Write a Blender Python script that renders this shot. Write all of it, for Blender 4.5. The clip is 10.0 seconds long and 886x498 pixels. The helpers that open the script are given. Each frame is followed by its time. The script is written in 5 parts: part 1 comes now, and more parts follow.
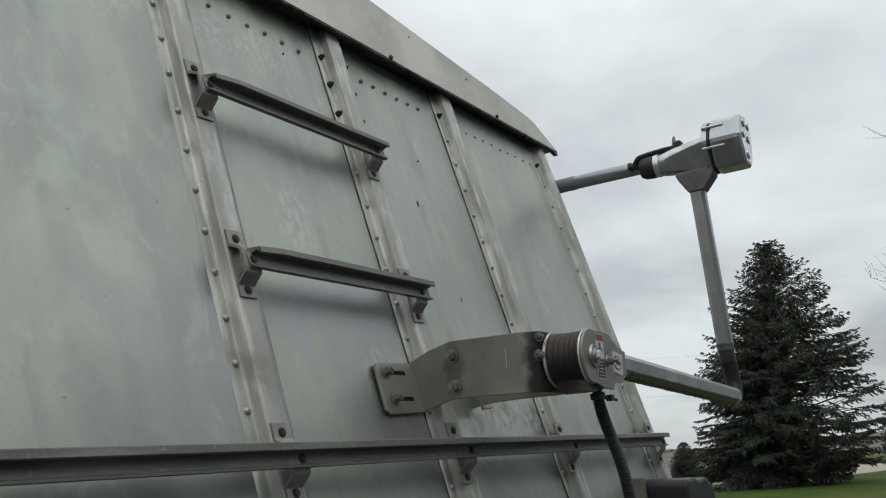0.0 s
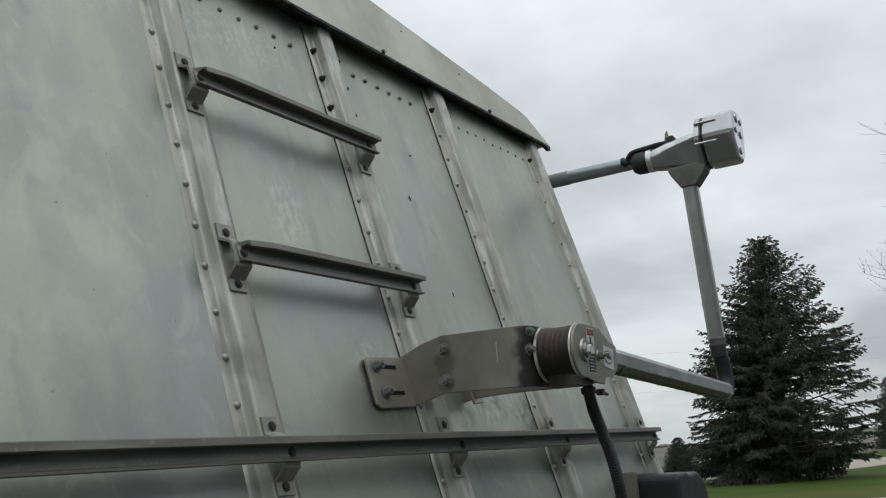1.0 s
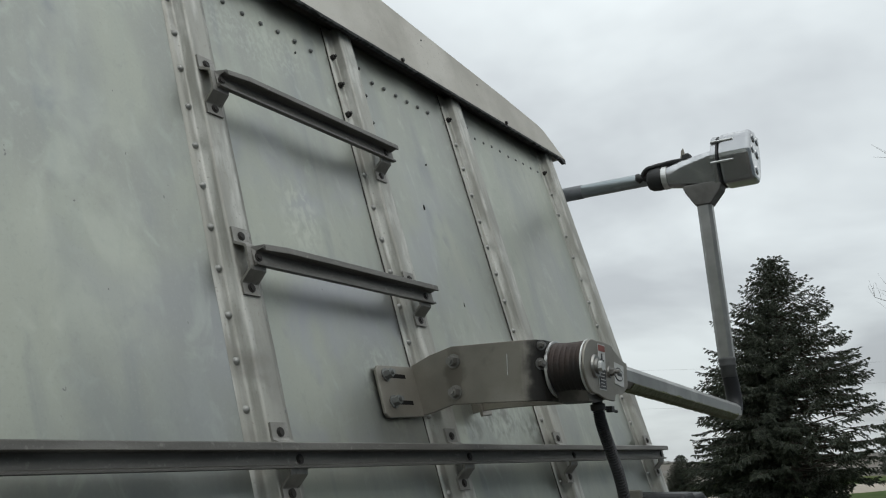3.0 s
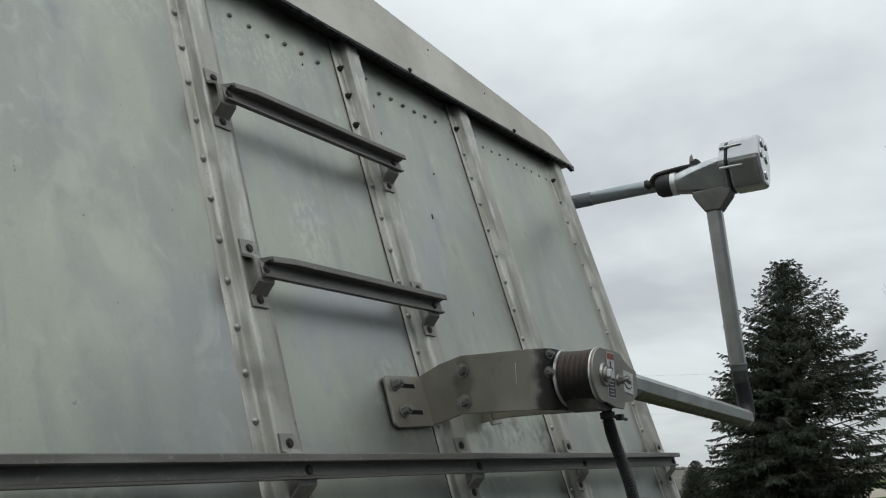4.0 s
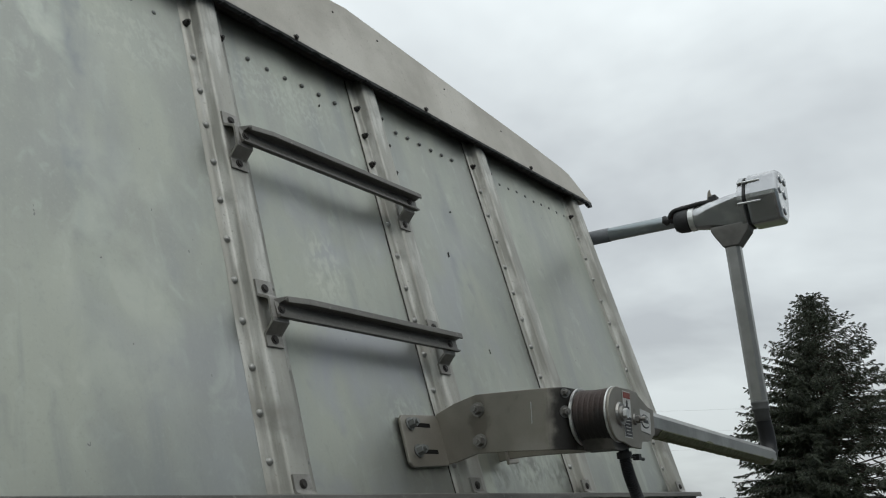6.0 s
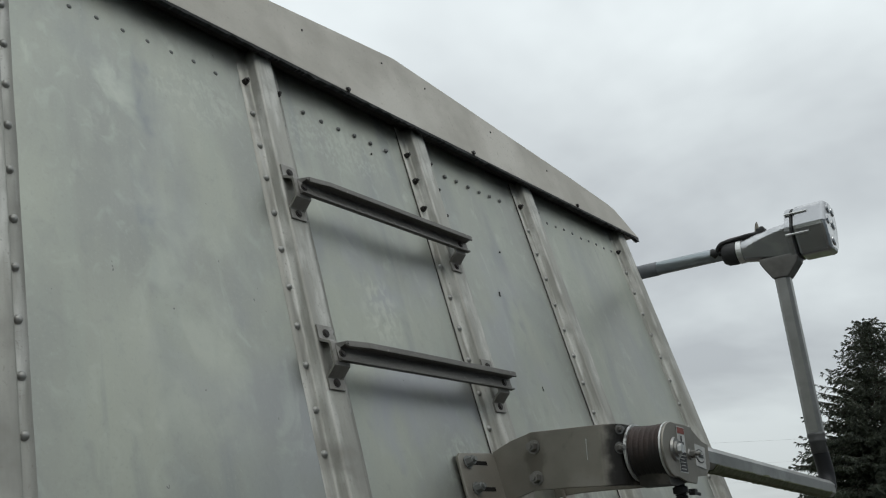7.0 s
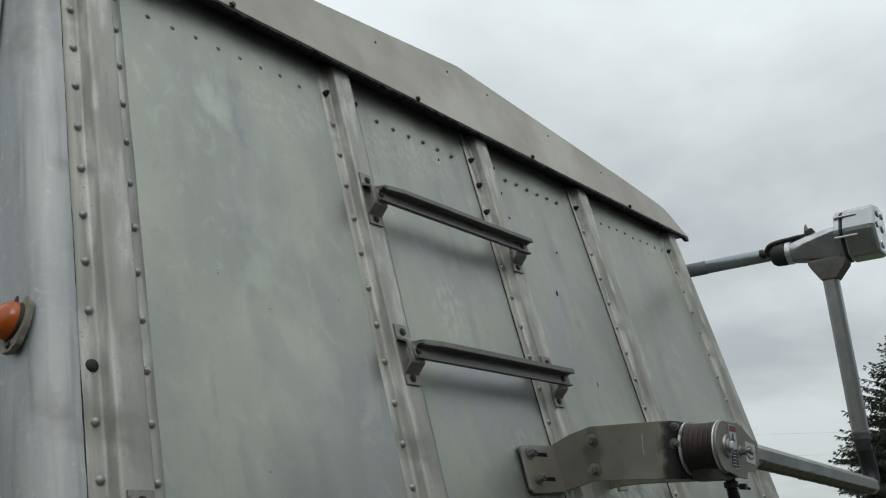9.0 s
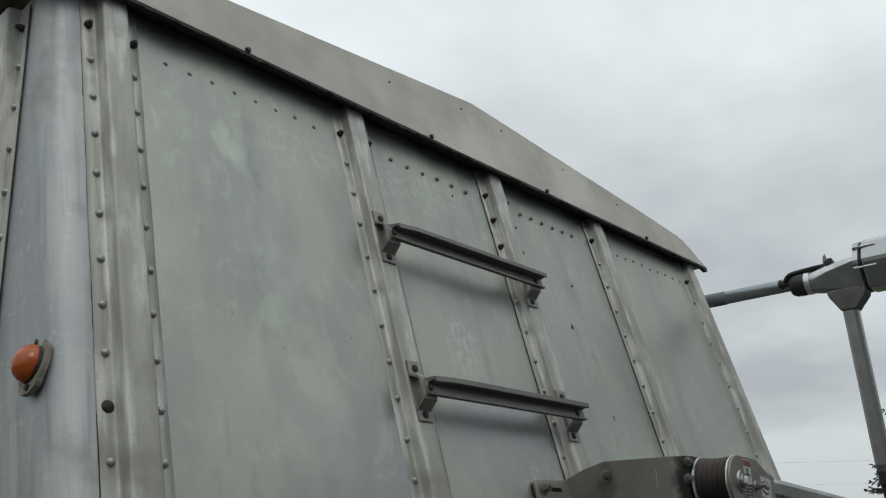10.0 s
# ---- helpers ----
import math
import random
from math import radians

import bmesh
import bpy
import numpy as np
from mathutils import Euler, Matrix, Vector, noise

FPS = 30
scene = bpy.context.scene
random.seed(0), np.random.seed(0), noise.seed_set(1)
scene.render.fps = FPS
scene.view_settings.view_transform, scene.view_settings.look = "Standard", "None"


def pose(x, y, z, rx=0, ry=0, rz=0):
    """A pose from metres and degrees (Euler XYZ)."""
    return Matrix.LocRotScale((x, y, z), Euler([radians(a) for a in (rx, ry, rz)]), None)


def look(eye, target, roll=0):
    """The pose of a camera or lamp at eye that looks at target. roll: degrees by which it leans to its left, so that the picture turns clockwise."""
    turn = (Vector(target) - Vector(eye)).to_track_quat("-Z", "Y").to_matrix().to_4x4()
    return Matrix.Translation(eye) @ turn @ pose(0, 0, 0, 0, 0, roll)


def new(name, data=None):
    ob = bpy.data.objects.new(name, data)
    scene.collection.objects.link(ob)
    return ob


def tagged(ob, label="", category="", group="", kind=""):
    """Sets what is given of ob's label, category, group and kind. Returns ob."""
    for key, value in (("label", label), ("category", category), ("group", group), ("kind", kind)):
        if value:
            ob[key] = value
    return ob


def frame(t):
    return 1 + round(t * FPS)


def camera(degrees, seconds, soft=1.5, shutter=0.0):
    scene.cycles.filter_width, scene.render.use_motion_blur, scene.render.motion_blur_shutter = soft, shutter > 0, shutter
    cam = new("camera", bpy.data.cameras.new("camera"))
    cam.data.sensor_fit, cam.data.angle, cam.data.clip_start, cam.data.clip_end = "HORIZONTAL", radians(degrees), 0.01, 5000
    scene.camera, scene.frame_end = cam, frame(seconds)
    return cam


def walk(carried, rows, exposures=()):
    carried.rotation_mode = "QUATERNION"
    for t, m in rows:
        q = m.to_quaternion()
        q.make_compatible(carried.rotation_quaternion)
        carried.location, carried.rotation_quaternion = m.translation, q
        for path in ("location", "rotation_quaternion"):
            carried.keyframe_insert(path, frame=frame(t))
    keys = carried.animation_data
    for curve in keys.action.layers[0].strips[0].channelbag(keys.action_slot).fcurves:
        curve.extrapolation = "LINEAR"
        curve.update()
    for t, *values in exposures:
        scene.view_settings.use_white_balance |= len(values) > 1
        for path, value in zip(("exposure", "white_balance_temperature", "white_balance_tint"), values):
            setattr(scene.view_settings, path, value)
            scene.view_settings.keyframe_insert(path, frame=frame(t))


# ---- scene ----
cam = camera(52.4, 10.0, soft=1.15)
# The end wall leans back; UP is the true vertical in the wall's own axes (x along the wall, y into the trailer, z up the slope).
UP = Vector((0.016, -0.271, 0.9625)).normalized()
AX = (Vector((1, 0, 0)) - UP[0] * UP).normalized()
AY = UP.cross(AX)
T = Matrix.Translation((0, 0, 2.544)) @ Matrix((AX, AY, UP)).to_4x4()
PATH = [
    # seconds, eye, target, roll, in the axes of the leaning end wall
    (0, (-0.971, -0.905, -1.168), (0.692, -0.041, -0.47), -18.4),
    (0.5, (-0.969, -0.909, -1.168), (0.698, -0.045, -0.477), -18.5),
    (1, (-0.967, -0.91, -1.172), (0.704, -0.05, -0.486), -18.4),
    (1.5, (-0.968, -0.912, -1.172), (0.699, -0.053, -0.479), -18.2),
    (2, (-0.972, -0.906, -1.169), (0.688, -0.046, -0.459), -17.2),
    (2.5, (-0.975, -0.904, -1.164), (0.682, -0.041, -0.451), -16.2),
    (2.7, (-0.972, -0.902, -1.165), (0.686, -0.037, -0.457), -16.2),
    (3.8, (-0.968, -0.908, -1.162), (0.680, -0.030, -0.446), -16.5),
    (4, (-0.97, -0.912, -1.163), (0.671, -0.03, -0.435), -16.6),
    (4.5, (-0.962, -0.915, -1.163), (0.673, -0.032, -0.421), -16.9),
    (5, (-0.962, -0.919, -1.161), (0.665, -0.041, -0.4), -17.0),
    (5.5, (-0.967, -0.921, -1.158), (0.653, -0.042, -0.382), -16.7),
    (5.7, (-0.967, -0.923, -1.160), (0.648, -0.043, -0.375), -16.6),
    (6.8, (-1.004, -0.950, -1.165), (0.531, -0.024, -0.278), -16.9),
    (7, (-1.022, -0.951, -1.167), (0.502, -0.02, -0.267), -17.0),
    (7.5, (-1.073, -0.964, -1.171), (0.417, 0.01, -0.259), -16.5),
    (8, (-1.012, -1.023, -1.183), (0.42, 0.038, -0.276), -15.1),
    (8.5, (-1.052, -1.015, -1.191), (0.376, 0.052, -0.283), -15.1),
    (9, (-1.151, -0.978, -1.171), (0.327, 0.03, -0.279), -14.9),
    (9.5, (-1.172, -1.001, -1.168), (0.294, -0.003, -0.243), -14.6),
    (10, (-1.155, -1.019, -1.173), (0.272, 0.003, -0.215), -14.8),
]
walk(cam, [(t, T @ look(eye, target, roll)) for t, eye, target, roll in PATH], exposures=((0, 0.02, 6420, 9.5), (5.7, -0.04, 6420, 9.5), (7.0, -0.16, 6420, 9.5), (8.5, -0.16, 6420, 9.5), (10, -0.22, 6420, 9.5)))

# ---- light ----
world = bpy.data.worlds.new("overcast_sky")
scene.world = world
world.use_nodes = True
wn, wl = world.node_tree.nodes, world.node_tree.links
wn.clear()


def sky_node(kind, **values):
    n = wn.new(kind)
    for k, v in values.items():
        n.inputs[k].default_value = v
    return n


coord = wn.new("ShaderNodeTexCoord")
split = wn.new("ShaderNodeSeparateXYZ")
wl.new(coord.outputs["Generated"], split.inputs[0])
lift = wn.new("ShaderNodeMath")
lift.operation = "ADD"
lift.inputs[1].default_value = 0.22
up_only = wn.new("ShaderNodeMath")
up_only.operation = "MAXIMUM"
up_only.inputs[1].default_value = 0.0
wl.new(split.outputs["Z"], up_only.inputs[0])
wl.new(up_only.outputs[0], lift.inputs[0])
flat = wn.new("ShaderNodeCombineXYZ")
for axis in ("X", "Y"):
    div = wn.new("ShaderNodeMath")
    div.operation = "DIVIDE"
    wl.new(split.outputs[axis], div.inputs[0])
    wl.new(lift.outputs[0], div.inputs[1])
    wl.new(div.outputs[0], flat.inputs[axis])
flat.inputs["Z"].default_value = 3.7
clouds = sky_node("ShaderNodeTexNoise", Scale=1.15, Detail=5.0, Roughness=0.5, Distortion=0.25)
wl.new(flat.outputs[0], clouds.inputs["Vector"])
grey = wn.new("ShaderNodeValToRGB")
grey.color_ramp.elements[0].position, grey.color_ramp.elements[0].color = 0.34, (0.584, 0.618, 0.636, 1)
grey.color_ramp.elements[1].position, grey.color_ramp.elements[1].color = 0.62, (0.921, 0.983, 0.983, 1)
wl.new(clouds.outputs["Fac"], grey.inputs[0])
blue = wn.new("ShaderNodeTexSky")
blue.sky_type = "NISHITA"
blue.sun_disc = False
blue.sun_elevation, blue.sun_rotation = radians(50), radians(200)
mix = wn.new("ShaderNodeMixRGB")
mix.blend_type = "ADD"
mix.inputs[0].default_value = 0.008
wl.new(grey.outputs[0], mix.inputs[1])
wl.new(blue.outputs[0], mix.inputs[2])
# an overcast sky is brighter overhead than near the horizon
ramp_up = wn.new("ShaderNodeMath")
ramp_up.operation = "POWER"
ramp_up.inputs[1].default_value = 2.5
wl.new(up_only.outputs[0], ramp_up.inputs[0])
height = wn.new("ShaderNodeMath")
height.operation = "MULTIPLY_ADD"
height.inputs[1].default_value, height.inputs[2].default_value = 1.02, 0.88
wl.new(ramp_up.outputs[0], height.inputs[0])
low = wn.new("ShaderNodeMapRange")
low.interpolation_type = "SMOOTHSTEP"
for k, v in (("From Min", 0.0), ("From Max", 0.24), ("To Min", 0.76), ("To Max", 1.0)):
    low.inputs[k].default_value = v
wl.new(up_only.outputs[0], low.inputs["Value"])
dim = wn.new("ShaderNodeMath")
dim.operation = "MULTIPLY"
wl.new(height.outputs[0], dim.inputs[0])
wl.new(low.outputs[0], dim.inputs[1])
back = wn.new("ShaderNodeBackground")
wl.new(dim.outputs[0], back.inputs["Strength"])
wl.new(mix.outputs[0], back.inputs["Color"])
wout = wn.new("ShaderNodeOutputWorld")
wl.new(back.outputs[0], wout.inputs["Surface"])

sun = new("sun", bpy.data.lights.new("sun", "SUN"))
sun.data.energy, sun.data.angle, sun.data.color = 0.5, radians(25), (1.0, 0.96, 0.9)
sun.matrix_world = look((-12, -20, 28), (0, 0, 0))


# ---- materials ----
def links_of(m):
    return m.node_tree.nodes, m.node_tree.links


def make(name, colour, rough=0.5, metal=0.0, second=None, grain=40.0, amount=0.5, stretch=(1, 1, 1), stain=None, stain_scale=3.0, stain_size=(0.52, 0.68), bump=0.15, bump_scale=200.0, rough_spread=0.12, spot=None, spot_scale=60.0, runs=None):
    """A node material: base colour varied by stretched grain, broad stains and small spots, with uneven gloss and fine relief."""
    m = bpy.data.materials.new(name)
    m.use_nodes = True
    n, l = links_of(m)
    bsdf = n["Principled BSDF"]
    bsdf.inputs["Metallic"].default_value = metal
    tc = n.new("ShaderNodeTexCoord")
    mp = n.new("ShaderNodeMapping")
    mp.inputs["Scale"].default_value = stretch
    l.new(tc.outputs["Object"], mp.inputs[0])

    def noise_tex(scale, detail=4.0, source=mp):
        t = n.new("ShaderNodeTexNoise")
        t.inputs["Scale"].default_value, t.inputs["Detail"].default_value = scale, detail
        l.new(source.outputs["Object" if source is tc else 0], t.inputs["Vector"])
        return t

    def ramp(source, a, b):
        r = n.new("ShaderNodeMapRange")
        r.interpolation_type = "SMOOTHSTEP"
        r.inputs["From Min"].default_value, r.inputs["From Max"].default_value = a, b
        l.new(source, r.inputs["Value"])
        return r.outputs[0]

    def mixed(fac, a, b):
        x = n.new("ShaderNodeMixRGB")
        l.new(fac, x.inputs[0]) if not isinstance(fac, float) else None
        for i, v in ((1, a), (2, b)):
            if isinstance(v, tuple):
                x.inputs[i].default_value = (*v, 1)
            else:
                l.new(v, x.inputs[i])
        return x.outputs[0]

    second = second or tuple(c * (1 - 0.45 * amount) for c in colour)
    g = noise_tex(grain)
    col = mixed(ramp(g.outputs["Fac"], 0.3, 0.7), colour, second)
    if stain:
        st = noise_tex(stain_scale, 6.0)
        col = mixed(ramp(st.outputs["Fac"], *stain_size), col, stain)
    if spot:
        sp = noise_tex(spot_scale * 3, 5.0, tc)
        col = mixed(ramp(sp.outputs["Fac"], 0.60, 0.78), col, spot)
        fine = noise_tex(spot_scale * 9, 3.0, tc)
        col = mixed(ramp(fine.outputs["Fac"], 0.56, 0.9), col, spot)
    if runs:
        rm = n.new("ShaderNodeMapping")
        rm.inputs["Scale"].default_value = (1, 1, 0.07)
        l.new(tc.outputs["Object"], rm.inputs[0])
        rt = noise_tex(70.0, 5.0, rm)
        col = mixed(ramp(rt.outputs["Fac"], 0.5, 0.85), col, runs)
        blot = noise_tex(11.0, 7.0, tc)
        col = mixed(ramp(blot.outputs["Fac"], 0.52, 0.80), col, runs)
    l.new(col, bsdf.inputs["Base Color"])
    rr = n.new("ShaderNodeMapRange")
    rr.inputs["To Min"].default_value, rr.inputs["To Max"].default_value = rough - rough_spread, rough + rough_spread
    rn = noise_tex(grain * 0.4)
    l.new(rn.outputs["Fac"], rr.inputs["Value"])
    l.new(rr.outputs[0], bsdf.inputs["Roughness"])
    if bump:
        b = n.new("ShaderNodeBump")
        b.inputs["Strength"].default_value, b.inputs["Distance"].default_value = bump, 0.002
        bn = noise_tex(bump_scale, 3.0, tc)
        l.new(bn.outputs["Fac"], b.inputs["Height"])
        l.new(b.outputs[0], bsdf.inputs["Normal"])
    return m


DARK_STAIN, PALE_STAIN, BLUE_GREY = (0.215, 0.235, 0.245), (0.53, 0.55, 0.475), (0.345, 0.352, 0.378)
STAINS_AND_PATCHES = (
    # broad blue-grey patches, two of them below the rungs
    ((0.28, -0.74), (0.34, 0.24), BLUE_GREY, 0.85, 3.0),
    ((0.28, -0.36), (0.32, 0.13), BLUE_GREY, 0.6, 4.0),
    ((-0.10, -0.55), (0.30, 0.55), BLUE_GREY, 0.32, 3.0),
    ((0.72, -0.50), (0.22, 0.35), BLUE_GREY, 0.5, 3.5),
    ((-0.240, -0.16), (0.026, 0.17), DARK_STAIN, 0.9, 7.0),
    ((-0.268, -0.36), (0.024, 0.18), DARK_STAIN, 0.8, 7.0),
    ((-0.13, -0.10), (0.12, 0.08), PALE_STAIN, 0.30, 52.0),
    ((-0.31, -0.20), (0.07, 0.16), PALE_STAIN, 0.6, 8.0),
    ((-0.20, -0.55), (0.16, 0.28), PALE_STAIN, 0.36, 7.0),
    ((-0.148, -0.66), (0.024, 0.028), PALE_STAIN, 0.8, 12.0),
    ((-0.31, -0.72), (0.045, 0.04), PALE_STAIN, 0.5, 12.0),
    ((0.24, -0.07), (0.20, 0.08), PALE_STAIN, 0.30, 56.0),
    ((0.25, -0.46), (0.07, 0.10), PALE_STAIN, 0.5, 40.0),
    ((0.76, -0.26), (0.05, 0.34), DARK_STAIN, 0.6, 5.0),
    ((0.80, -0.80), (0.20, 0.12), PALE_STAIN, 0.45, 38.0),
    ((0.40, -0.78), (0.10, 0.10), PALE_STAIN, 0.45, 38.0),
    ((0.79, -0.835), (0.09, 0.05), (0.10, 0.10, 0.085), 0.55, 26.0),
    ((0.93, -0.85), (0.08, 0.045), (0.10, 0.10, 0.085), 0.5, 26.0),
    ((0.66, -0.86), (0.06, 0.03), (0.10, 0.10, 0.085), 0.5, 26.0),
)


def aluminium_sheet():
    """Weathered mill aluminium: vertical streaks, cloudy oxide, pale wipes and little pits."""
    m = bpy.data.materials.new("weathered_aluminium_sheet")
    m.use_nodes = True
    n, l = links_of(m)
    bsdf = n["Principled BSDF"]
    tc = n.new("ShaderNodeTexCoord")

    def tex(scale, stretch, detail=5.0, offset=(0, 0, 0), distortion=0.0):
        mp = n.new("ShaderNodeMapping")
        mp.inputs["Scale"].default_value, mp.inputs["Location"].default_value = stretch, offset
        l.new(tc.outputs["Object"], mp.inputs[0])
        t = n.new("ShaderNodeTexNoise")
        t.inputs["Scale"].default_value, t.inputs["Detail"].default_value, t.inputs["Distortion"].default_value = scale, detail, distortion
        l.new(mp.outputs[0], t.inputs["Vector"])
        return t.outputs["Fac"]

    def rng(src, a, b, lo=0.0, hi=1.0):
        r = n.new("ShaderNodeMapRange")
        r.interpolation_type = "SMOOTHSTEP"
        for k, v in (("From Min", a), ("From Max", b), ("To Min", lo), ("To Max", hi)):
            r.inputs[k].default_value = v
        l.new(src, r.inputs["Value"])
        return r.outputs[0]

    def mixc(fac, a, b):
        x = n.new("ShaderNodeMixRGB")
        l.new(fac, x.inputs[0])
        for i, v in ((1, a), (2, b)):
            if isinstance(v, tuple):
                x.inputs[i].default_value = (*v, 1)
            else:
                l.new(v, x.inputs[i])
        return x.outputs[0]

    cloud = tex(2.6, (1.6, 1, 0.8), 4, (3, 0, 1))
    streak = tex(5.0, (2.6, 1, 0.3), 6, (1, 0, 0), 0.5)
    wipe = tex(5.0, (2.0, 1, 0.9), 8, (7, 0, 5), 1.5)
    patch = tex(3.0, (1.0, 1, 1.0), 5, (2.2, 0, 9.1), 0.6)
    col = mixc(rng(cloud, 0.35, 0.65), (0.303, 0.310, 0.279), (0.392, 0.403, 0.342))
    col = mixc(rng(streak, 0.50, 0.68, 0, 0.4), col, (0.401, 0.423, 0.372))
    col = mixc(rng(streak, 0.44, 0.30, 0, 0.45), col, (0.239, 0.259, 0.255))
    col = mixc(rng(wipe, 0.60, 0.74, 0, 0.55), col, (0.49, 0.51, 0.445))
    # hair-thin run marks and a faint cloudy speckle
    hair = tex(60.0, (1, 1, 0.035), 4, (4, 0, 2), 0.2)
    col = mixc(rng(hair, 0.52, 0.72, 0, 0.04), col, (0.463, 0.492, 0.434))
    col = mixc(rng(hair, 0.47, 0.28, 0, 0.04), col, (0.241, 0.256, 0.246))
    speck = tex(26.0, (1.2, 1, 0.8), 8, (5, 0, 8), 0.8)
    col = mixc(rng(speck, 0.54, 0.74, 0, 0.35), col, (0.454, 0.478, 0.425))
    col = mixc(rng(speck, 0.45, 0.26, 0, 0.30), col, (0.261, 0.275, 0.256))
    grit = tex(230.0, (1, 1, 0.8), 3, (2, 0, 6))
    col = mixc(rng(grit, 0.56, 0.78, 0, 0.18), col, (0.46, 0.485, 0.42))
    col = mixc(rng(grit, 0.44, 0.24, 0, 0.18), col, (0.23, 0.245, 0.225))
    grime = tex(3.4, (1.3, 1, 0.8), 9, (0.4, 0, 3.3), 0.9)
    col = mixc(rng(grime, 0.50, 0.66, 0, 0.35), col, (0.265, 0.280, 0.275))
    # stains and blue-grey patches that have a place of their own on the sheets: centre, half width and height, colour,
    # strength
    for (sx, sz), (rx, rz), tint, power, fine in STAINS_AND_PATCHES:
        mp = n.new("ShaderNodeMapping")
        mp.inputs["Location"].default_value = (-sx / rx, 0, -sz / rz)
        mp.inputs["Scale"].default_value = (1 / rx, 0.0, 1 / rz)
        l.new(tc.outputs["Object"], mp.inputs[0])
        ball = n.new("ShaderNodeTexGradient")
        ball.gradient_type = "SPHERICAL"
        l.new(mp.outputs[0], ball.inputs["Vector"])
        prod = n.new("ShaderNodeMath")
        prod.operation = "MULTIPLY"
        l.new(rng(ball.outputs["Fac"], 0.0, 0.55), prod.inputs[0])
        l.new(rng(tex(fine * 1.6, (1, 1, 0.7), 9, (sx * 9, 0, sz * 5), 0.5), 0.42, 0.64, 0.0, power), prod.inputs[1])
        col = mixc(prod.outputs[0], col, tint)
    pits = tex(85.0, (1, 1, 0.6), 2, (0, 0, 0))
    col = mixc(rng(pits, 0.765, 0.79), col, (0.2, 0.2, 0.19))
    l.new(col, bsdf.inputs["Base Color"])
    l.new(rng(patch, 0.3, 0.7, 0.60, 0.85), bsdf.inputs["Metallic"])
    gloss = rng(cloud, 0.25, 0.75, 0.32, 0.42)
    add = n.new("ShaderNodeMath")
    add.operation = "ADD"
    l.new(gloss, add.inputs[0])
    l.new(rng(streak, 0.45, 0.7, 0.0, 0.10), add.inputs[1])
    l.new(add.outputs[0], bsdf.inputs["Roughness"])
    b = n.new("ShaderNodeBump")
    b.inputs["Strength"].default_value, b.inputs["Distance"].default_value = 0.08, 0.002
    l.new(tex(60.0, (1.5, 1, 0.5), 4), b.inputs["Height"])
    l.new(b.outputs[0], bsdf.inputs["Normal"])
    return m


SHEET = aluminium_sheet()
CORNER = make("dull_aluminium_corner", (0.375, 0.392, 0.402), 0.46, 0.35, second=(0.33, 0.343, 0.348), grain=8, stretch=(3, 3, 0.4), stain=(0.45, 0.455, 0.445), stain_scale=5.0, spot=(0.52, 0.515, 0.49), spot_scale=14, bump=0.15, runs=(0.27, 0.268, 0.255))
RIB = make("dull_grey_aluminium_rib", (0.392, 0.384, 0.342), 0.56, 0.45, second=(0.302, 0.297, 0.266), grain=16, stretch=(2, 2, 0.35), stain=(0.56, 0.553, 0.512), stain_scale=12.0, stain_size=(0.47, 0.62), spot=(0.30, 0.288, 0.255), spot_scale=60, bump=0.2, runs=(0.25, 0.242, 0.213))
CAP = make("dirty_grey_painted_cap", (0.435, 0.412, 0.36), 0.6, 0.15, second=(0.36, 0.336, 0.29), grain=9, stain=(0.53, 0.505, 0.45), stain_scale=3.5, stain_size=(0.48, 0.66), spot=(0.325, 0.302, 0.26), spot_scale=30, bump=0.25)
RUNG = make("dark_grey_extruded_aluminium", (0.150, 0.143, 0.128), 0.48, 0.35, second=(0.112, 0.106, 0.095), grain=22, stretch=(0.3, 2, 2), stain=(0.205, 0.197, 0.178), stain_scale=7.0, stain_size=(0.5, 0.66), spot=(0.22, 0.21, 0.192), spot_scale=40, bump=0.22)
DULL_RIVET = make("dirty_rivet", (0.21, 0.215, 0.205), 0.55, 0.4, grain=60, bump=0.05)
STRAP = make("grey_bent_strap", (0.25, 0.238, 0.215), 0.45, 0.4, grain=30, stain=(0.33, 0.32, 0.295), stain_scale=14.0, spot=(0.12, 0.11, 0.1), spot_scale=50, bump=0.15)
RIVET = make("aluminium_rivet", (0.40, 0.395, 0.37), 0.45, 0.6, grain=60, bump=0.05)
BOLT = make("rusty_dark_bolt", (0.026, 0.023, 0.021), 0.65, 0.3, second=(0.036, 0.031, 0.027), grain=150, bump=0.3)
STEEL = make("zinc_plated_steel", (0.31, 0.30, 0.28), 0.36, 0.85, grain=50, bump=0.05)
# near-black colour of the ledge under the cap
LEDGE_BLACK = make("black_ledge_face", (0.035, 0.032, 0.028), 0.8, 0.0, second=(0.055, 0.05, 0.044), grain=20, bump=0.3)
HOLE = make("dark_hole", (0.014, 0.013, 0.012), 0.95, 0.0, bump=0.0)
HOLE.node_tree.nodes["Principled BSDF"].inputs["Specular IOR Level"].default_value = 0.1
PLATE = make("weathered_grey_steel_plate", (0.265, 0.247, 0.212), 0.42, 0.6, second=(0.225, 0.208, 0.178), grain=16, stretch=(1, 1, 1), stain=(0.31, 0.288, 0.252), stain_scale=7.0, spot=(0.205, 0.188, 0.162), spot_scale=110, bump=0.08)


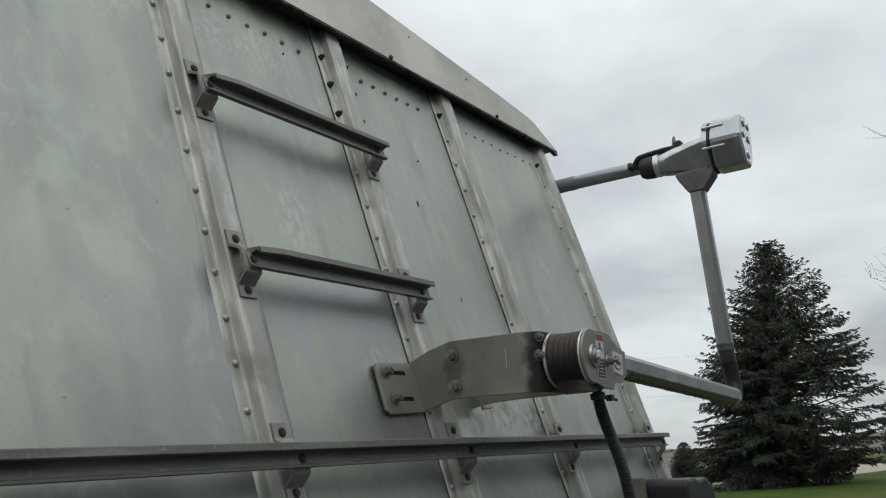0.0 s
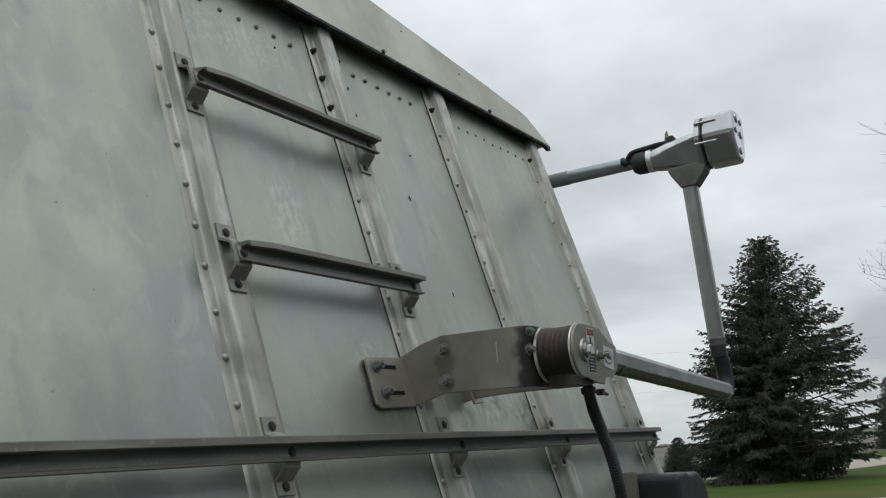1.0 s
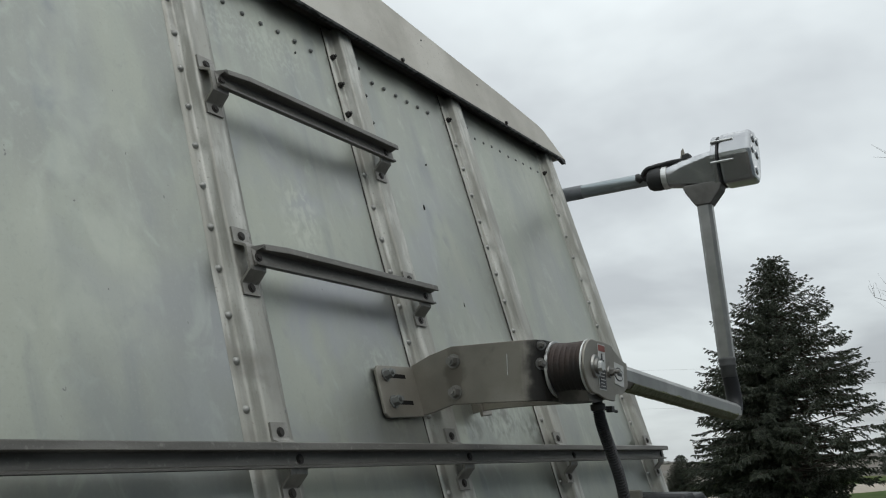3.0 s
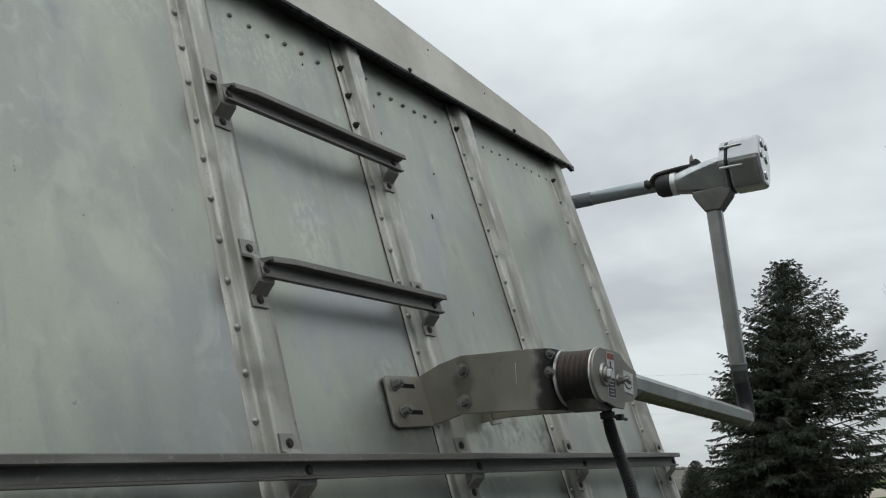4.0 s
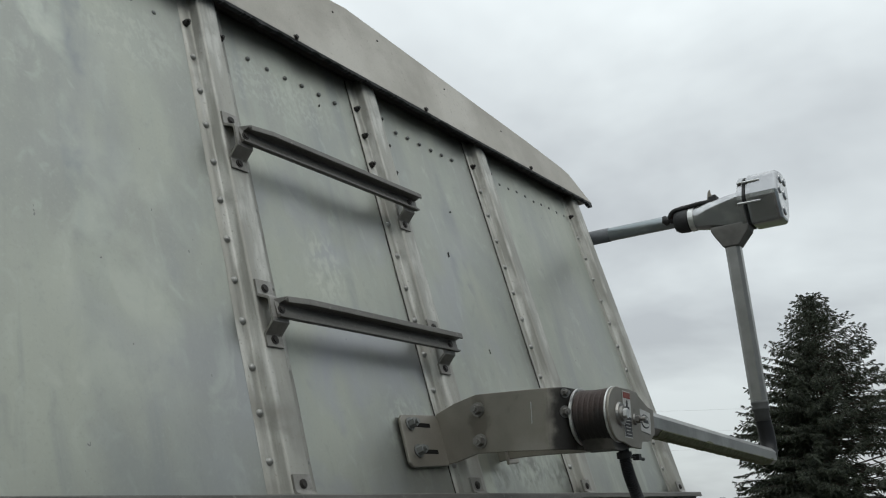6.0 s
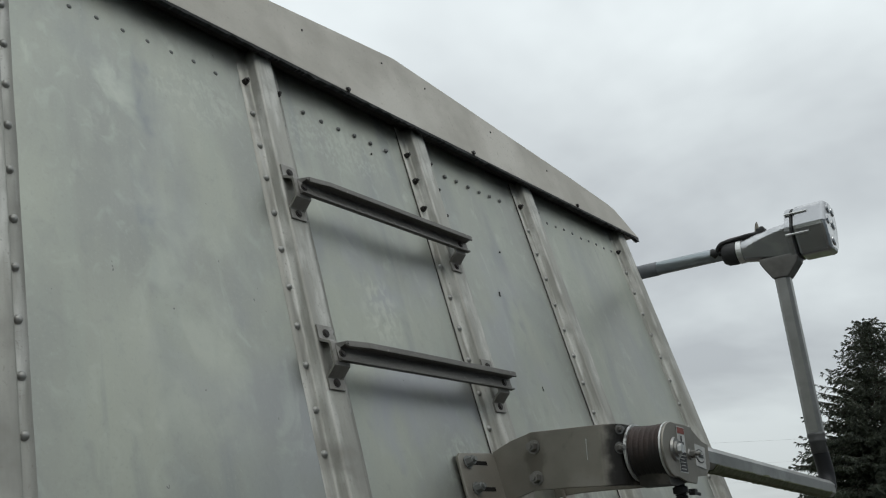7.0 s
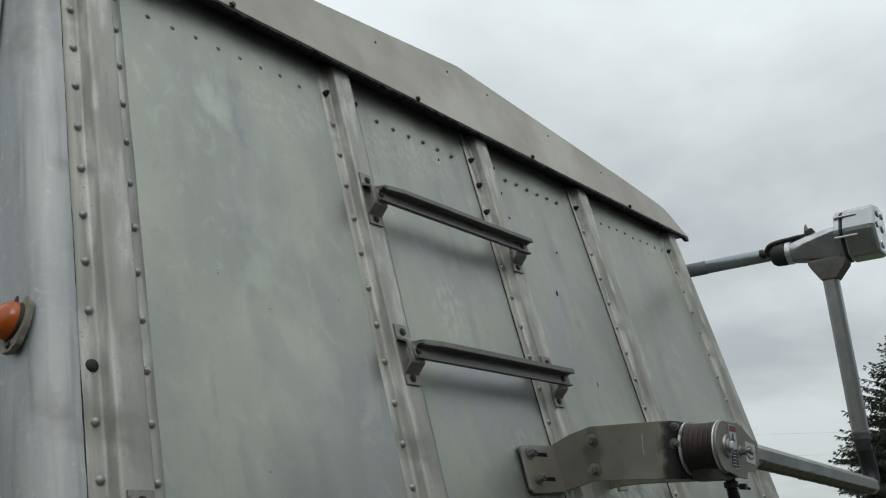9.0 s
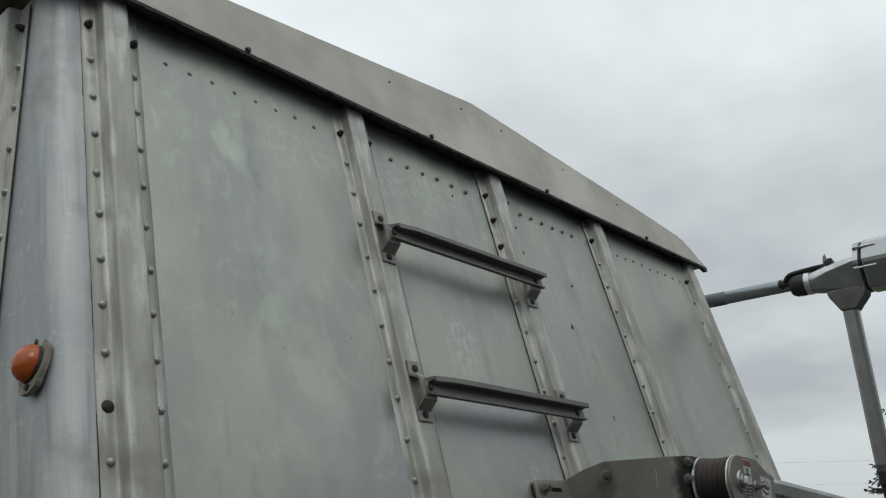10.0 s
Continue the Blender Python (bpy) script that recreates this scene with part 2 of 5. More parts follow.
def blot(m, centre, radii, tint, power, scale):
    """A ragged patch, stain and painted-in shade alike, at one place of its own on a thing."""
    n, l = links_of(m)
    base = n["Principled BSDF"].inputs["Base Color"]
    before = base.links[0].from_socket
    tc = n.new("ShaderNodeTexCoord")
    mp = n.new("ShaderNodeMapping")
    mp.inputs["Location"].default_value = [-c / r for c, r in zip(centre, radii)]
    mp.inputs["Scale"].default_value = [1 / r for r in radii]
    l.new(tc.outputs["Object"], mp.inputs[0])
    ball = n.new("ShaderNodeTexGradient")
    ball.gradient_type = "SPHERICAL"
    l.new(mp.outputs[0], ball.inputs["Vector"])
    t = n.new("ShaderNodeTexNoise")
    t.inputs["Scale"].default_value, t.inputs["Detail"].default_value = scale, 6.0
    l.new(tc.outputs["Object"], t.inputs["Vector"])
    total = n.new("ShaderNodeMath")
    total.operation = "ADD"
    l.new(ball.outputs["Fac"], total.inputs[0])
    l.new(t.outputs["Fac"], total.inputs[1])
    r = n.new("ShaderNodeMapRange")
    r.interpolation_type = "SMOOTHSTEP"
    r.inputs["From Min"].default_value, r.inputs["From Max"].default_value, r.inputs["To Max"].default_value = 0.62, 1.0, power
    l.new(total.outputs[0], r.inputs["Value"])
    x = n.new("ShaderNodeMixRGB")
    l.new(r.outputs[0], x.inputs[0])
    l.new(before, x.inputs[1])
    x.inputs[2].default_value = (*tint, 1)
    l.new(x.outputs[0], base)


# black grease thrown off by the spring, with the nose's dark reflection painted in, and grimy bolt holes
blot(PLATE, (0.515, -0.515, 1.80), (0.105, 0.095, 0.17), (0.022, 0.02, 0.018), 0.95, 22.0)
blot(PLATE, (0.485, -0.306, 1.822), (0.02, 0.03, 0.07), (0.11, 0.095, 0.075), 0.6, 40.0)
EDGE = make("bright_worn_metal_edge", (0.72, 0.72, 0.70), 0.35, 0.8, grain=60, bump=0.05)
COIL = make("rusty_brown_spring_band", (0.034, 0.022, 0.018), 0.62, 0.25, second=(0.045, 0.028, 0.022), grain=35, stain=(0.075, 0.042, 0.028), stain_scale=14, bump=0.3)
# shade on the coil's lower right painted black, along with grease
blot(COIL, (0.525, -0.545, 1.770), (0.10, 0.10, 0.09), (0.012, 0.011, 0.010), 0.95, 24.0)
RUBBER = make("black_rubber", (0.018, 0.018, 0.018), 0.6, 0.0, grain=60, bump=0.2, bump_scale=120)
PLASTIC = make("black_plastic", (0.013, 0.013, 0.015), 0.5, 0.0, grain=30, bump=0.05)
ARM = make("galvanised_arm_tube", (0.27, 0.27, 0.257), 0.36, 0.8, second=(0.225, 0.225, 0.215), grain=20, stain=(0.37, 0.37, 0.355), stain_scale=9, bump=0.08)
ALGAE = make("green_algae_crust", (0.10, 0.115, 0.05), 0.9, 0.0, second=(0.17, 0.17, 0.11), grain=90, bump=0.6, bump_scale=300)
CAST = make("cast_aluminium_housing", (0.40, 0.405, 0.41), 0.24, 0.95, second=(0.38, 0.385, 0.39), grain=25, stain=(0.52, 0.52, 0.52), stain_scale=12, bump=0.12, bump_scale=350)
GALV = make("galvanised_roll_tube", (0.31, 0.34, 0.35), 0.30, 0.85, second=(0.25, 0.28, 0.29), grain=12, stretch=(1, 0.4, 1), stain=(0.42, 0.44, 0.44), stain_scale=10, bump=0.08)
SLEEVE = make("dark_grey_sleeve", (0.075, 0.076, 0.075), 0.5, 0.2, grain=40, bump=0.15)
# tray plate: grease and the shadow below the spring, both in the colour
GREASY_SHADED = make("greasy_shaded_plate", (0.055, 0.05, 0.043), 0.5, 0.3, second=(0.03, 0.027, 0.024), grain=25, stain=(0.12, 0.11, 0.095), stain_scale=12, bump=0.15)
# darker version of the cast metal, with the lug's shade in its colour
LUG_SHADED = make("shaded_cast_lug", (0.15, 0.145, 0.135), 0.5, 0.5, second=(0.11, 0.105, 0.097), grain=30, bump=0.1)
RUST = make("rust_stained_sleeve", (0.17, 0.085, 0.05), 0.75, 0.2, second=(0.1, 0.06, 0.045), grain=50, bump=0.3)
WIRE = make("red_brown_wire", (0.07, 0.022, 0.02), 0.5, 0.0, bump=0.0)
SCRATCH = make("pale_scratched_aluminium", (0.50, 0.52, 0.46), 0.5, 0.5, grain=90, bump=0.1)
GASKET = make("weathered_tan_gasket", (0.21, 0.19, 0.15), 0.8, 0.0, grain=60, stain=(0.3, 0.28, 0.23), stain_scale=20, bump=0.25)
WHITE = make("white_decal", (0.50, 0.50, 0.475), 0.45, 0.0, grain=70, amount=0.3, bump=0.0)
RED = make("faded_red_decal", (0.22, 0.05, 0.035), 0.5, 0.0, grain=70, bump=0.0)
INK = make("black_decal_ink", (0.03, 0.03, 0.032), 0.5, 0.0, grain=70, bump=0.0)
TARP = make("grey_vinyl_tarp", (0.18, 0.19, 0.2), 0.6, 0.0, grain=20, bump=0.1)

AMBER = bpy.data.materials.new("amber_lens")
AMBER.use_nodes = True
_b = AMBER.node_tree.nodes["Principled BSDF"]
_b.inputs["Base Color"].default_value = (0.75, 0.15, 0.015, 1)
_b.inputs["Roughness"].default_value, _b.inputs["Subsurface Weight"].default_value = 0.14, 0.15
_b.inputs["Subsurface Radius"].default_value, _b.inputs["Subsurface Scale"].default_value = (1.0, 0.3, 0.05), 0.02
_t = AMBER.node_tree.nodes.new("ShaderNodeTexNoise")
_t.inputs["Scale"].default_value = 60
_r = AMBER.node_tree.nodes.new("ShaderNodeMixRGB")
_r.inputs[1].default_value, _r.inputs[2].default_value = (0.56, 0.125, 0.010, 1), (0.20, 0.028, 0.006, 1)
AMBER.node_tree.links.new(_t.outputs["Fac"], _r.inputs[0])
AMBER.node_tree.links.new(_r.outputs[0], _b.inputs["Base Color"])

GRASS = make("spring_lawn_grass", (0.050, 0.078, 0.013), 0.9, 0.0, second=(0.034, 0.058, 0.010), grain=0.7, stain=(0.066, 0.076, 0.020), stain_scale=0.06, stain_size=(0.5, 0.62), bump=0.5, bump_scale=6.0)
GRASS.node_tree.nodes["Principled BSDF"].inputs["Specular IOR Level"].default_value = 0.1
YARD = make("damp_dark_yard_gravel", (0.10, 0.09, 0.078), 0.95, 0.0, second=(0.065, 0.058, 0.05), grain=3.0, bump=0.5, bump_scale=30)
GRAVEL = make("pale_gravel", (0.36, 0.31, 0.25), 0.95, 0.0, second=(0.27, 0.235, 0.19), grain=3.0, bump=0.5, bump_scale=30)
FIELD = make("brown_ploughed_field", (0.078, 0.064, 0.050), 0.95, 0.0, second=(0.10, 0.085, 0.066), grain=0.15, bump=0.4, bump_scale=2.0)
STUBBLE = make("pale_stubble_field", (0.085, 0.072, 0.055), 0.95, 0.0, second=(0.068, 0.062, 0.044), grain=0.1, bump=0.4, bump_scale=2.0)
FARWOOD = make("far_bare_woods", (0.105, 0.10, 0.09), 0.95, 0.0, second=(0.15, 0.14, 0.125), grain=0.35, bump=0.0)
CLADDING = make("blue_grey_steel_cladding", (0.36, 0.40, 0.44), 0.5, 0.0, second=(0.31, 0.35, 0.39), grain=1.5, stretch=(1, 1, 0.3), bump=0.0)
BARK = make("grey_brown_bark", (0.085, 0.068, 0.055), 0.9, 0.0, second=(0.05, 0.042, 0.035), grain=12, bump=0.5, bump_scale=40)
POLEWOOD = make("weathered_pole_wood", (0.16, 0.13, 0.10), 0.9, 0.0, grain=8, bump=0.3)
CABLE = make("grey_overhead_cable", (0.50, 0.51, 0.52), 0.6, 0.2, bump=0.0)


def needle_material(name, a, b):
    m = bpy.data.materials.new(name)
    m.use_nodes = True
    n, l = links_of(m)
    geo = n.new("ShaderNodeNewGeometry")
    r = n.new("ShaderNodeValToRGB")
    r.color_ramp.elements[0].color, r.color_ramp.elements[1].color = (*a, 1), (*b, 1)
    l.new(geo.outputs["Random Per Island"], r.inputs[0])
    l.new(r.outputs[0], n["Principled BSDF"].inputs["Base Color"])
    n["Principled BSDF"].inputs["Roughness"].default_value = 0.75
    return m


NEEDLES = needle_material("blue_green_spruce_needles", (0.017, 0.024, 0.018), (0.104, 0.116, 0.084))
TWIGS = make("bare_twig_bark", (0.065, 0.056, 0.05), 0.9, 0.0, grain=5, bump=0.0)


# ---- building helpers ----
def part(name, bm, material, parent=None, label="", m=None, smooth=False):
    """Links a bmesh as one mesh object under parent, at the local pose m."""
    me = bpy.data.meshes.new(name)
    bmesh.ops.recalc_face_normals(bm, faces=bm.faces)
    bm.to_mesh(me)
    bm.free()
    me.materials.append(material)
    if smooth:
        for p in me.polygons:
            p.use_smooth = True
    ob = new(name, me)
    ob.parent = parent
    if m is not None:
        ob.matrix_basis = m
    return tagged(ob, label)


def same_mesh(name, source, parent, m):
    ob = new(name, source)
    ob.parent = parent
    ob.matrix_basis = m
    return ob


def thing(name, label, category, m=None, group="", kind=""):
    ob = new(name)
    ob.empty_display_size = 0.05
    if m is not None:
        ob.matrix_basis = m
    return tagged(ob, label, category, group, kind)


def box(bm, x0, x1, y0, y1, z0, z1, bevel=0.0):
    vs = bmesh.ops.create_cube(bm, size=1, matrix=Matrix.Translation(((x0 + x1) / 2, (y0 + y1) / 2, (z0 + z1) / 2)) @ Matrix.Diagonal((x1 - x0, y1 - y0, z1 - z0, 1)))["verts"]
    if bevel:
        es = list({e for v in vs for e in v.link_edges})
        bmesh.ops.bevel(bm, geom=es, offset=bevel, segments=2, affect="EDGES", profile=0.6)
    return bm


def rod(bm, a, b, r, segs=16, r2=None, spin=0.0):
    a, b = Vector(a), Vector(b)
    turn = (b - a).to_track_quat("Z", "Y").to_matrix().to_4x4()
    bmesh.ops.create_cone(bm, cap_ends=True, segments=segs, radius1=r, radius2=r if r2 is None else r2, depth=(b - a).length, matrix=Matrix.Translation((a + b) / 2) @ turn @ pose(0, 0, 0, 0, 0, spin))
    return bm


def prism(bm, outline, depth, m=None):
    """A flat outline in x and z, from y = 0 to y = depth."""
    m = m or Matrix()
    a = [bm.verts.new(m @ Vector((x, 0, z))) for x, z in outline]
    b = [bm.verts.new(m @ Vector((x, depth, z))) for x, z in outline]
    bm.faces.new(a)
    bm.faces.new(b[::-1])
    for i in range(len(a)):
        j = (i + 1) % len(a)
        bm.faces.new((a[i], b[i], b[j], a[j]))
    return bm


def strip(bm, stations, thick):
    """A bent plate: stations (x, y, low, high) along its plan, given thickness to the left of its way."""
    rows = []
    n = len(stations)
    for i, (x, y, lo, hi) in enumerate(stations):
        p, q = stations[max(i - 1, 0)], stations[min(i + 1, n - 1)]
        d = Vector((q[0] - p[0], q[1] - p[1])).normalized()
        ox, oy = -d.y * thick, d.x * thick
        rows.append([bm.verts.new(v) for v in ((x, y, lo), (x, y, hi), (x + ox, y + oy, hi), (x + ox, y + oy, lo))])
    for r, s in zip(rows, rows[1:]):
        for k in range(4):
            bm.faces.new((r[k], r[(k + 1) % 4], s[(k + 1) % 4], s[k]))
    bm.faces.new(rows[0])
    bm.faces.new(rows[-1][::-1])
    return bm


def sweep(bm, path, radii, segs=12):
    """A tube along path, its radius given point by point."""
    path = [Vector(p) for p in path]
    rings = []
    ref = Vector((0, 0, 1)) if abs((path[1] - path[0]).normalized().z) < 0.9 else Vector((1, 0, 0))
    for i, p in enumerate(path):
        d = (path[min(i + 1, len(path) - 1)] - path[max(i - 1, 0)]).normalized()
        s = d.cross(ref).normalized()
        ref = s.cross(d)
        rings.append([bm.verts.new(p + radii[i] * (math.cos(2 * math.pi * k / segs) * s + math.sin(2 * math.pi * k / segs) * ref)) for k in range(segs)])
    for r, q in zip(rings, rings[1:]):
        for k in range(segs):
            bm.faces.new((r[k], r[(k + 1) % segs], q[(k + 1) % segs], q[k]))
    bm.faces.new(rings[0][::-1])
    bm.faces.new(rings[-1])
    return bm


def spline(points, n):
    """n points on a smooth line through the points given."""
    pts = [Vector(p) for p in points]
    pts = [2 * pts[0] - pts[1], *pts, 2 * pts[-1] - pts[-2]]
    out = []
    for k in range(n):
        u = k / (n - 1) * (len(pts) - 3)
        i = min(int(u), len(pts) - 4)
        f = u - i
        a, b, c, d = pts[i : i + 4]
        out.append(0.5 * ((2 * b) + (c - a) * f + (2 * a - 5 * b + 4 * c - d) * f * f + (3 * b - a - 3 * c + d) * f ** 3))
    return out


def square_tube(bm, a, b, w, h, chamfer, side=Vector((0, 1, 0))):
    """A bar with cut corners from a to b, w across `side` and h the other way."""
    a, b = Vector(a), Vector(b)
    d = (b - a).normalized()
    u = (side - side.dot(d) * d).normalized()
    v = d.cross(u)
    c = chamfer
    prof = [(-w / 2 + c, -h / 2), (w / 2 - c, -h / 2), (w / 2, -h / 2 + c), (w / 2, h / 2 - c), (w / 2 - c, h / 2), (-w / 2 + c, h / 2), (-w / 2, h / 2 - c), (-w / 2, -h / 2 + c)]
    n = 8
    rings = [[bm.verts.new(a.lerp(b, k / n) + p * u + q * v) for p, q in prof] for k in range(n + 1)]
    for r, s in zip(rings, rings[1:]):
        for k in range(8):
            bm.faces.new((r[k], r[(k + 1) % 8], s[(k + 1) % 8], s[k]))
    bm.faces.new(rings[0][::-1])
    bm.faces.new(rings[-1])
    return bm


def dome(r, h, segs=10):
    """A rivet's head, low and round, standing out along -y."""
    bm = bmesh.new()
    rings = []
    for f in (1.0, 0.86, 0.5):
        y = -h * math.sqrt(max(0.0, 1 - f * f)) - (0.0 if f == 1.0 else h * 0.12)
        rings.append([bm.verts.new((r * f * math.cos(2 * math.pi * k / segs), y, r * f * math.sin(2 * math.pi * k / segs))) for k in range(segs)])
    tip = bm.verts.new((0, -h * 1.1, 0))
    for a, b in zip(rings, rings[1:]):
        for k in range(segs):
            bm.faces.new((a[k], b[k], b[(k + 1) % segs], a[(k + 1) % segs]))
    for k in range(segs):
        bm.faces.new((rings[-1][k], tip, rings[-1][(k + 1) % segs]))
    bmesh.ops.recalc_face_normals(bm, faces=bm.faces)
    me = bpy.data.meshes.new("rivet")
    bm.to_mesh(me)
    bm.free()
    for p in me.polygons:
        p.use_smooth = True
    return me


def hex_bolt(bm, at, r, h, washer=0.0, d=(0, -1, 0), stud=0.0):
    """A hexagon head on an optional washer and stud, standing out along d."""
    at, d = Vector(at), Vector(d)
    if washer:
        rod(bm, at, at + d * 0.002, washer, 18)
        at = at + d * 0.002
    rod(bm, at, at + d * h, r, 6, r * 0.93)
    if stud:
        rod(bm, at + d * h, at + d * (h + stud), r * 0.5, 10)
    return bm


# ---- ground and distance ----
def ground_sheet():
    bm = bmesh.new()
    bmesh.ops.create_grid(bm, x_segments=60, y_segments=60, size=2500)
    ob = part("ground", bm, GRASS)
    return tagged(ob, "green spring lawn running out to the horizon", "ground", kind="structure")


def strip_on_ground(name, label, category, points, half, z, material):
    """A band lying on the ground along a plan line."""
    bm = bmesh.new()
    line = spline([(x, y, 0) for x, y in points], 40)
    rows = []
    for i, p in enumerate(line):
        d = (line[min(i + 1, 39)] - line[max(i - 1, 0)]).normalized()
        s = Vector((-d.y, d.x, 0))
        w = half * (1 + 0.08 * noise.noise(p * 0.21))
        rows.append([bm.verts.new((*(p + k * w * s).xy, h)) for k, h in ((-1.03, 0.0), (-1, z), (1, z), (1.03, 0.0))])
    for r, q in zip(rows, rows[1:]):
        for k in range(3):
            bm.faces.new((r[k], r[k + 1], q[k + 1], q[k]))
    return tagged(part(name, bm, material), label, category, kind="structure")


def at_bearing(az, dist):
    """A plan place at that bearing (degrees from +y towards +x) and distance from the first eye."""
    return -0.95 + dist * math.sin(radians(az)), -1.19 + dist * math.cos(radians(az))


ground_sheet()
strip_on_ground("yard", "dark damp gravel yard under the trailer", "yard", [(0.5, -11), (0.5, -4), (0.5, 4), (0.5, 12)], 9.0, 0.012, YARD)
strip_on_ground("driveway", "pale gravel farm driveway across the lawn", "driveway", [at_bearing(110, 22), at_bearing(95, 22.5), at_bearing(84, 24.6), at_bearing(76, 22), at_bearing(60, 20)], 1.5, 0.02, GRAVEL)
strip_on_ground("track", "pale dirt track curving through the grass", "track", [at_bearing(110, 60), at_bearing(90, 66), at_bearing(83.5, 62), at_bearing(80.5, 52), at_bearing(76, 47), at_bearing(66, 47)], 2.4, 0.03, GRAVEL)


def sector_on_ground(name, label, category, near, far, z, material):
    """A piece of land between two distances that change with the bearing."""
    bm = bmesh.new()
    rows = []
    for k in range(97):
        az = 36 + k
        wave = 1 + 0.02 * noise.noise(Vector((az * 0.17, z * 90, 4)))
        rows.append([bm.verts.new((*at_bearing(az, d * wave), h)) for d, h in ((near(az) * 0.995, 0.0), (near(az), z), (far(az), z), (far(az) * 1.005, 0.0))])
    for r, q in zip(rows, rows[1:]):
        for k in range(3):
            bm.faces.new((r[k], r[k + 1], q[k + 1], q[k]))
    return tagged(part(name, bm, material), label, category, kind="structure")


sector_on_ground("field_edge", "strip of brown stubble at the field's edge", "field", lambda az: 56 + 36 * min(1.0, max(0.0, (az - 70) / 10)), lambda az: 136.0, 0.04, STUBBLE)
sector_on_ground("field", "brown ploughed field beyond the lawn", "field", lambda az: 137.5, lambda az: 670.0, 0.05, FIELD)
sector_on_ground("road", "dark country road across the field", "road", lambda az: 152.0, lambda az: 164.0, 0.09, FARWOOD)


def unseen_wall():
    """A plain steel-clad wall added unseen behind the camera, closing the yard to darken the trailer's reflections."""
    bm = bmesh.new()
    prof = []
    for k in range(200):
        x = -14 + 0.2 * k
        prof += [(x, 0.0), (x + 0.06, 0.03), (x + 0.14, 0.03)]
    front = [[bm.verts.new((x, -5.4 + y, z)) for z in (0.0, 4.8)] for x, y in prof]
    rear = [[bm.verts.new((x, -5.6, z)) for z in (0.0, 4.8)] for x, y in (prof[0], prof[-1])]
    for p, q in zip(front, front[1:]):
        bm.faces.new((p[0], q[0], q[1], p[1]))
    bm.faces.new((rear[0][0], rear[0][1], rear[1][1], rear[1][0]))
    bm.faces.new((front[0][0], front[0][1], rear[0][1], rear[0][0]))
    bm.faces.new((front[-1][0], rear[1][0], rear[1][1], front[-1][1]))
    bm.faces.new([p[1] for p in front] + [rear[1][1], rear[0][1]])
    return tagged(part("added_wall", bm, CLADDING), "unseen plain blue-grey clad wall added to darken reflections in the trailer", "wall", kind="structure")


unseen_wall()


def far_woods():
    """A low uneven belt of bare trees on the horizon."""
    rng = random.Random(4)
    bm = bmesh.new()
    for k in range(420):
        az = 35 + 100 * rng.random()
        d = 640 + 160 * rng.random()
        x, y = at_bearing(az, d)
        swell = (4.2 if az > 79 else 1.5) + (5.0 if az > 79 else 1.2) * max(0.0, noise.noise(Vector((az * 0.21, 3.3, 0))))
        r = swell * rng.uniform(0.7, 1.6)
        m = pose(x, y, swell * 0.35, 0, 0, rng.uniform(0, 180)) @ Matrix.Diagonal((r * 1.6, r, swell * rng.uniform(0.5, 0.85), 1))
        bmesh.ops.create_icosphere(bm, subdivisions=2, radius=1, matrix=m)
    for v in bm.verts:
        v.co += Vector((noise.noise(v.co * 0.5), noise.noise(v.co * 0.5 + Vector((9, 0, 0))), noise.noise(v.co * 0.6 + Vector((0, 9, 0))))) * 1.3
        v.co.z = max(v.co.z, -0.5)
    return tagged(part("far_woods", bm, FARWOOD), "far belt of bare woods on the horizon", "woods", kind="stuff")


far_woods()


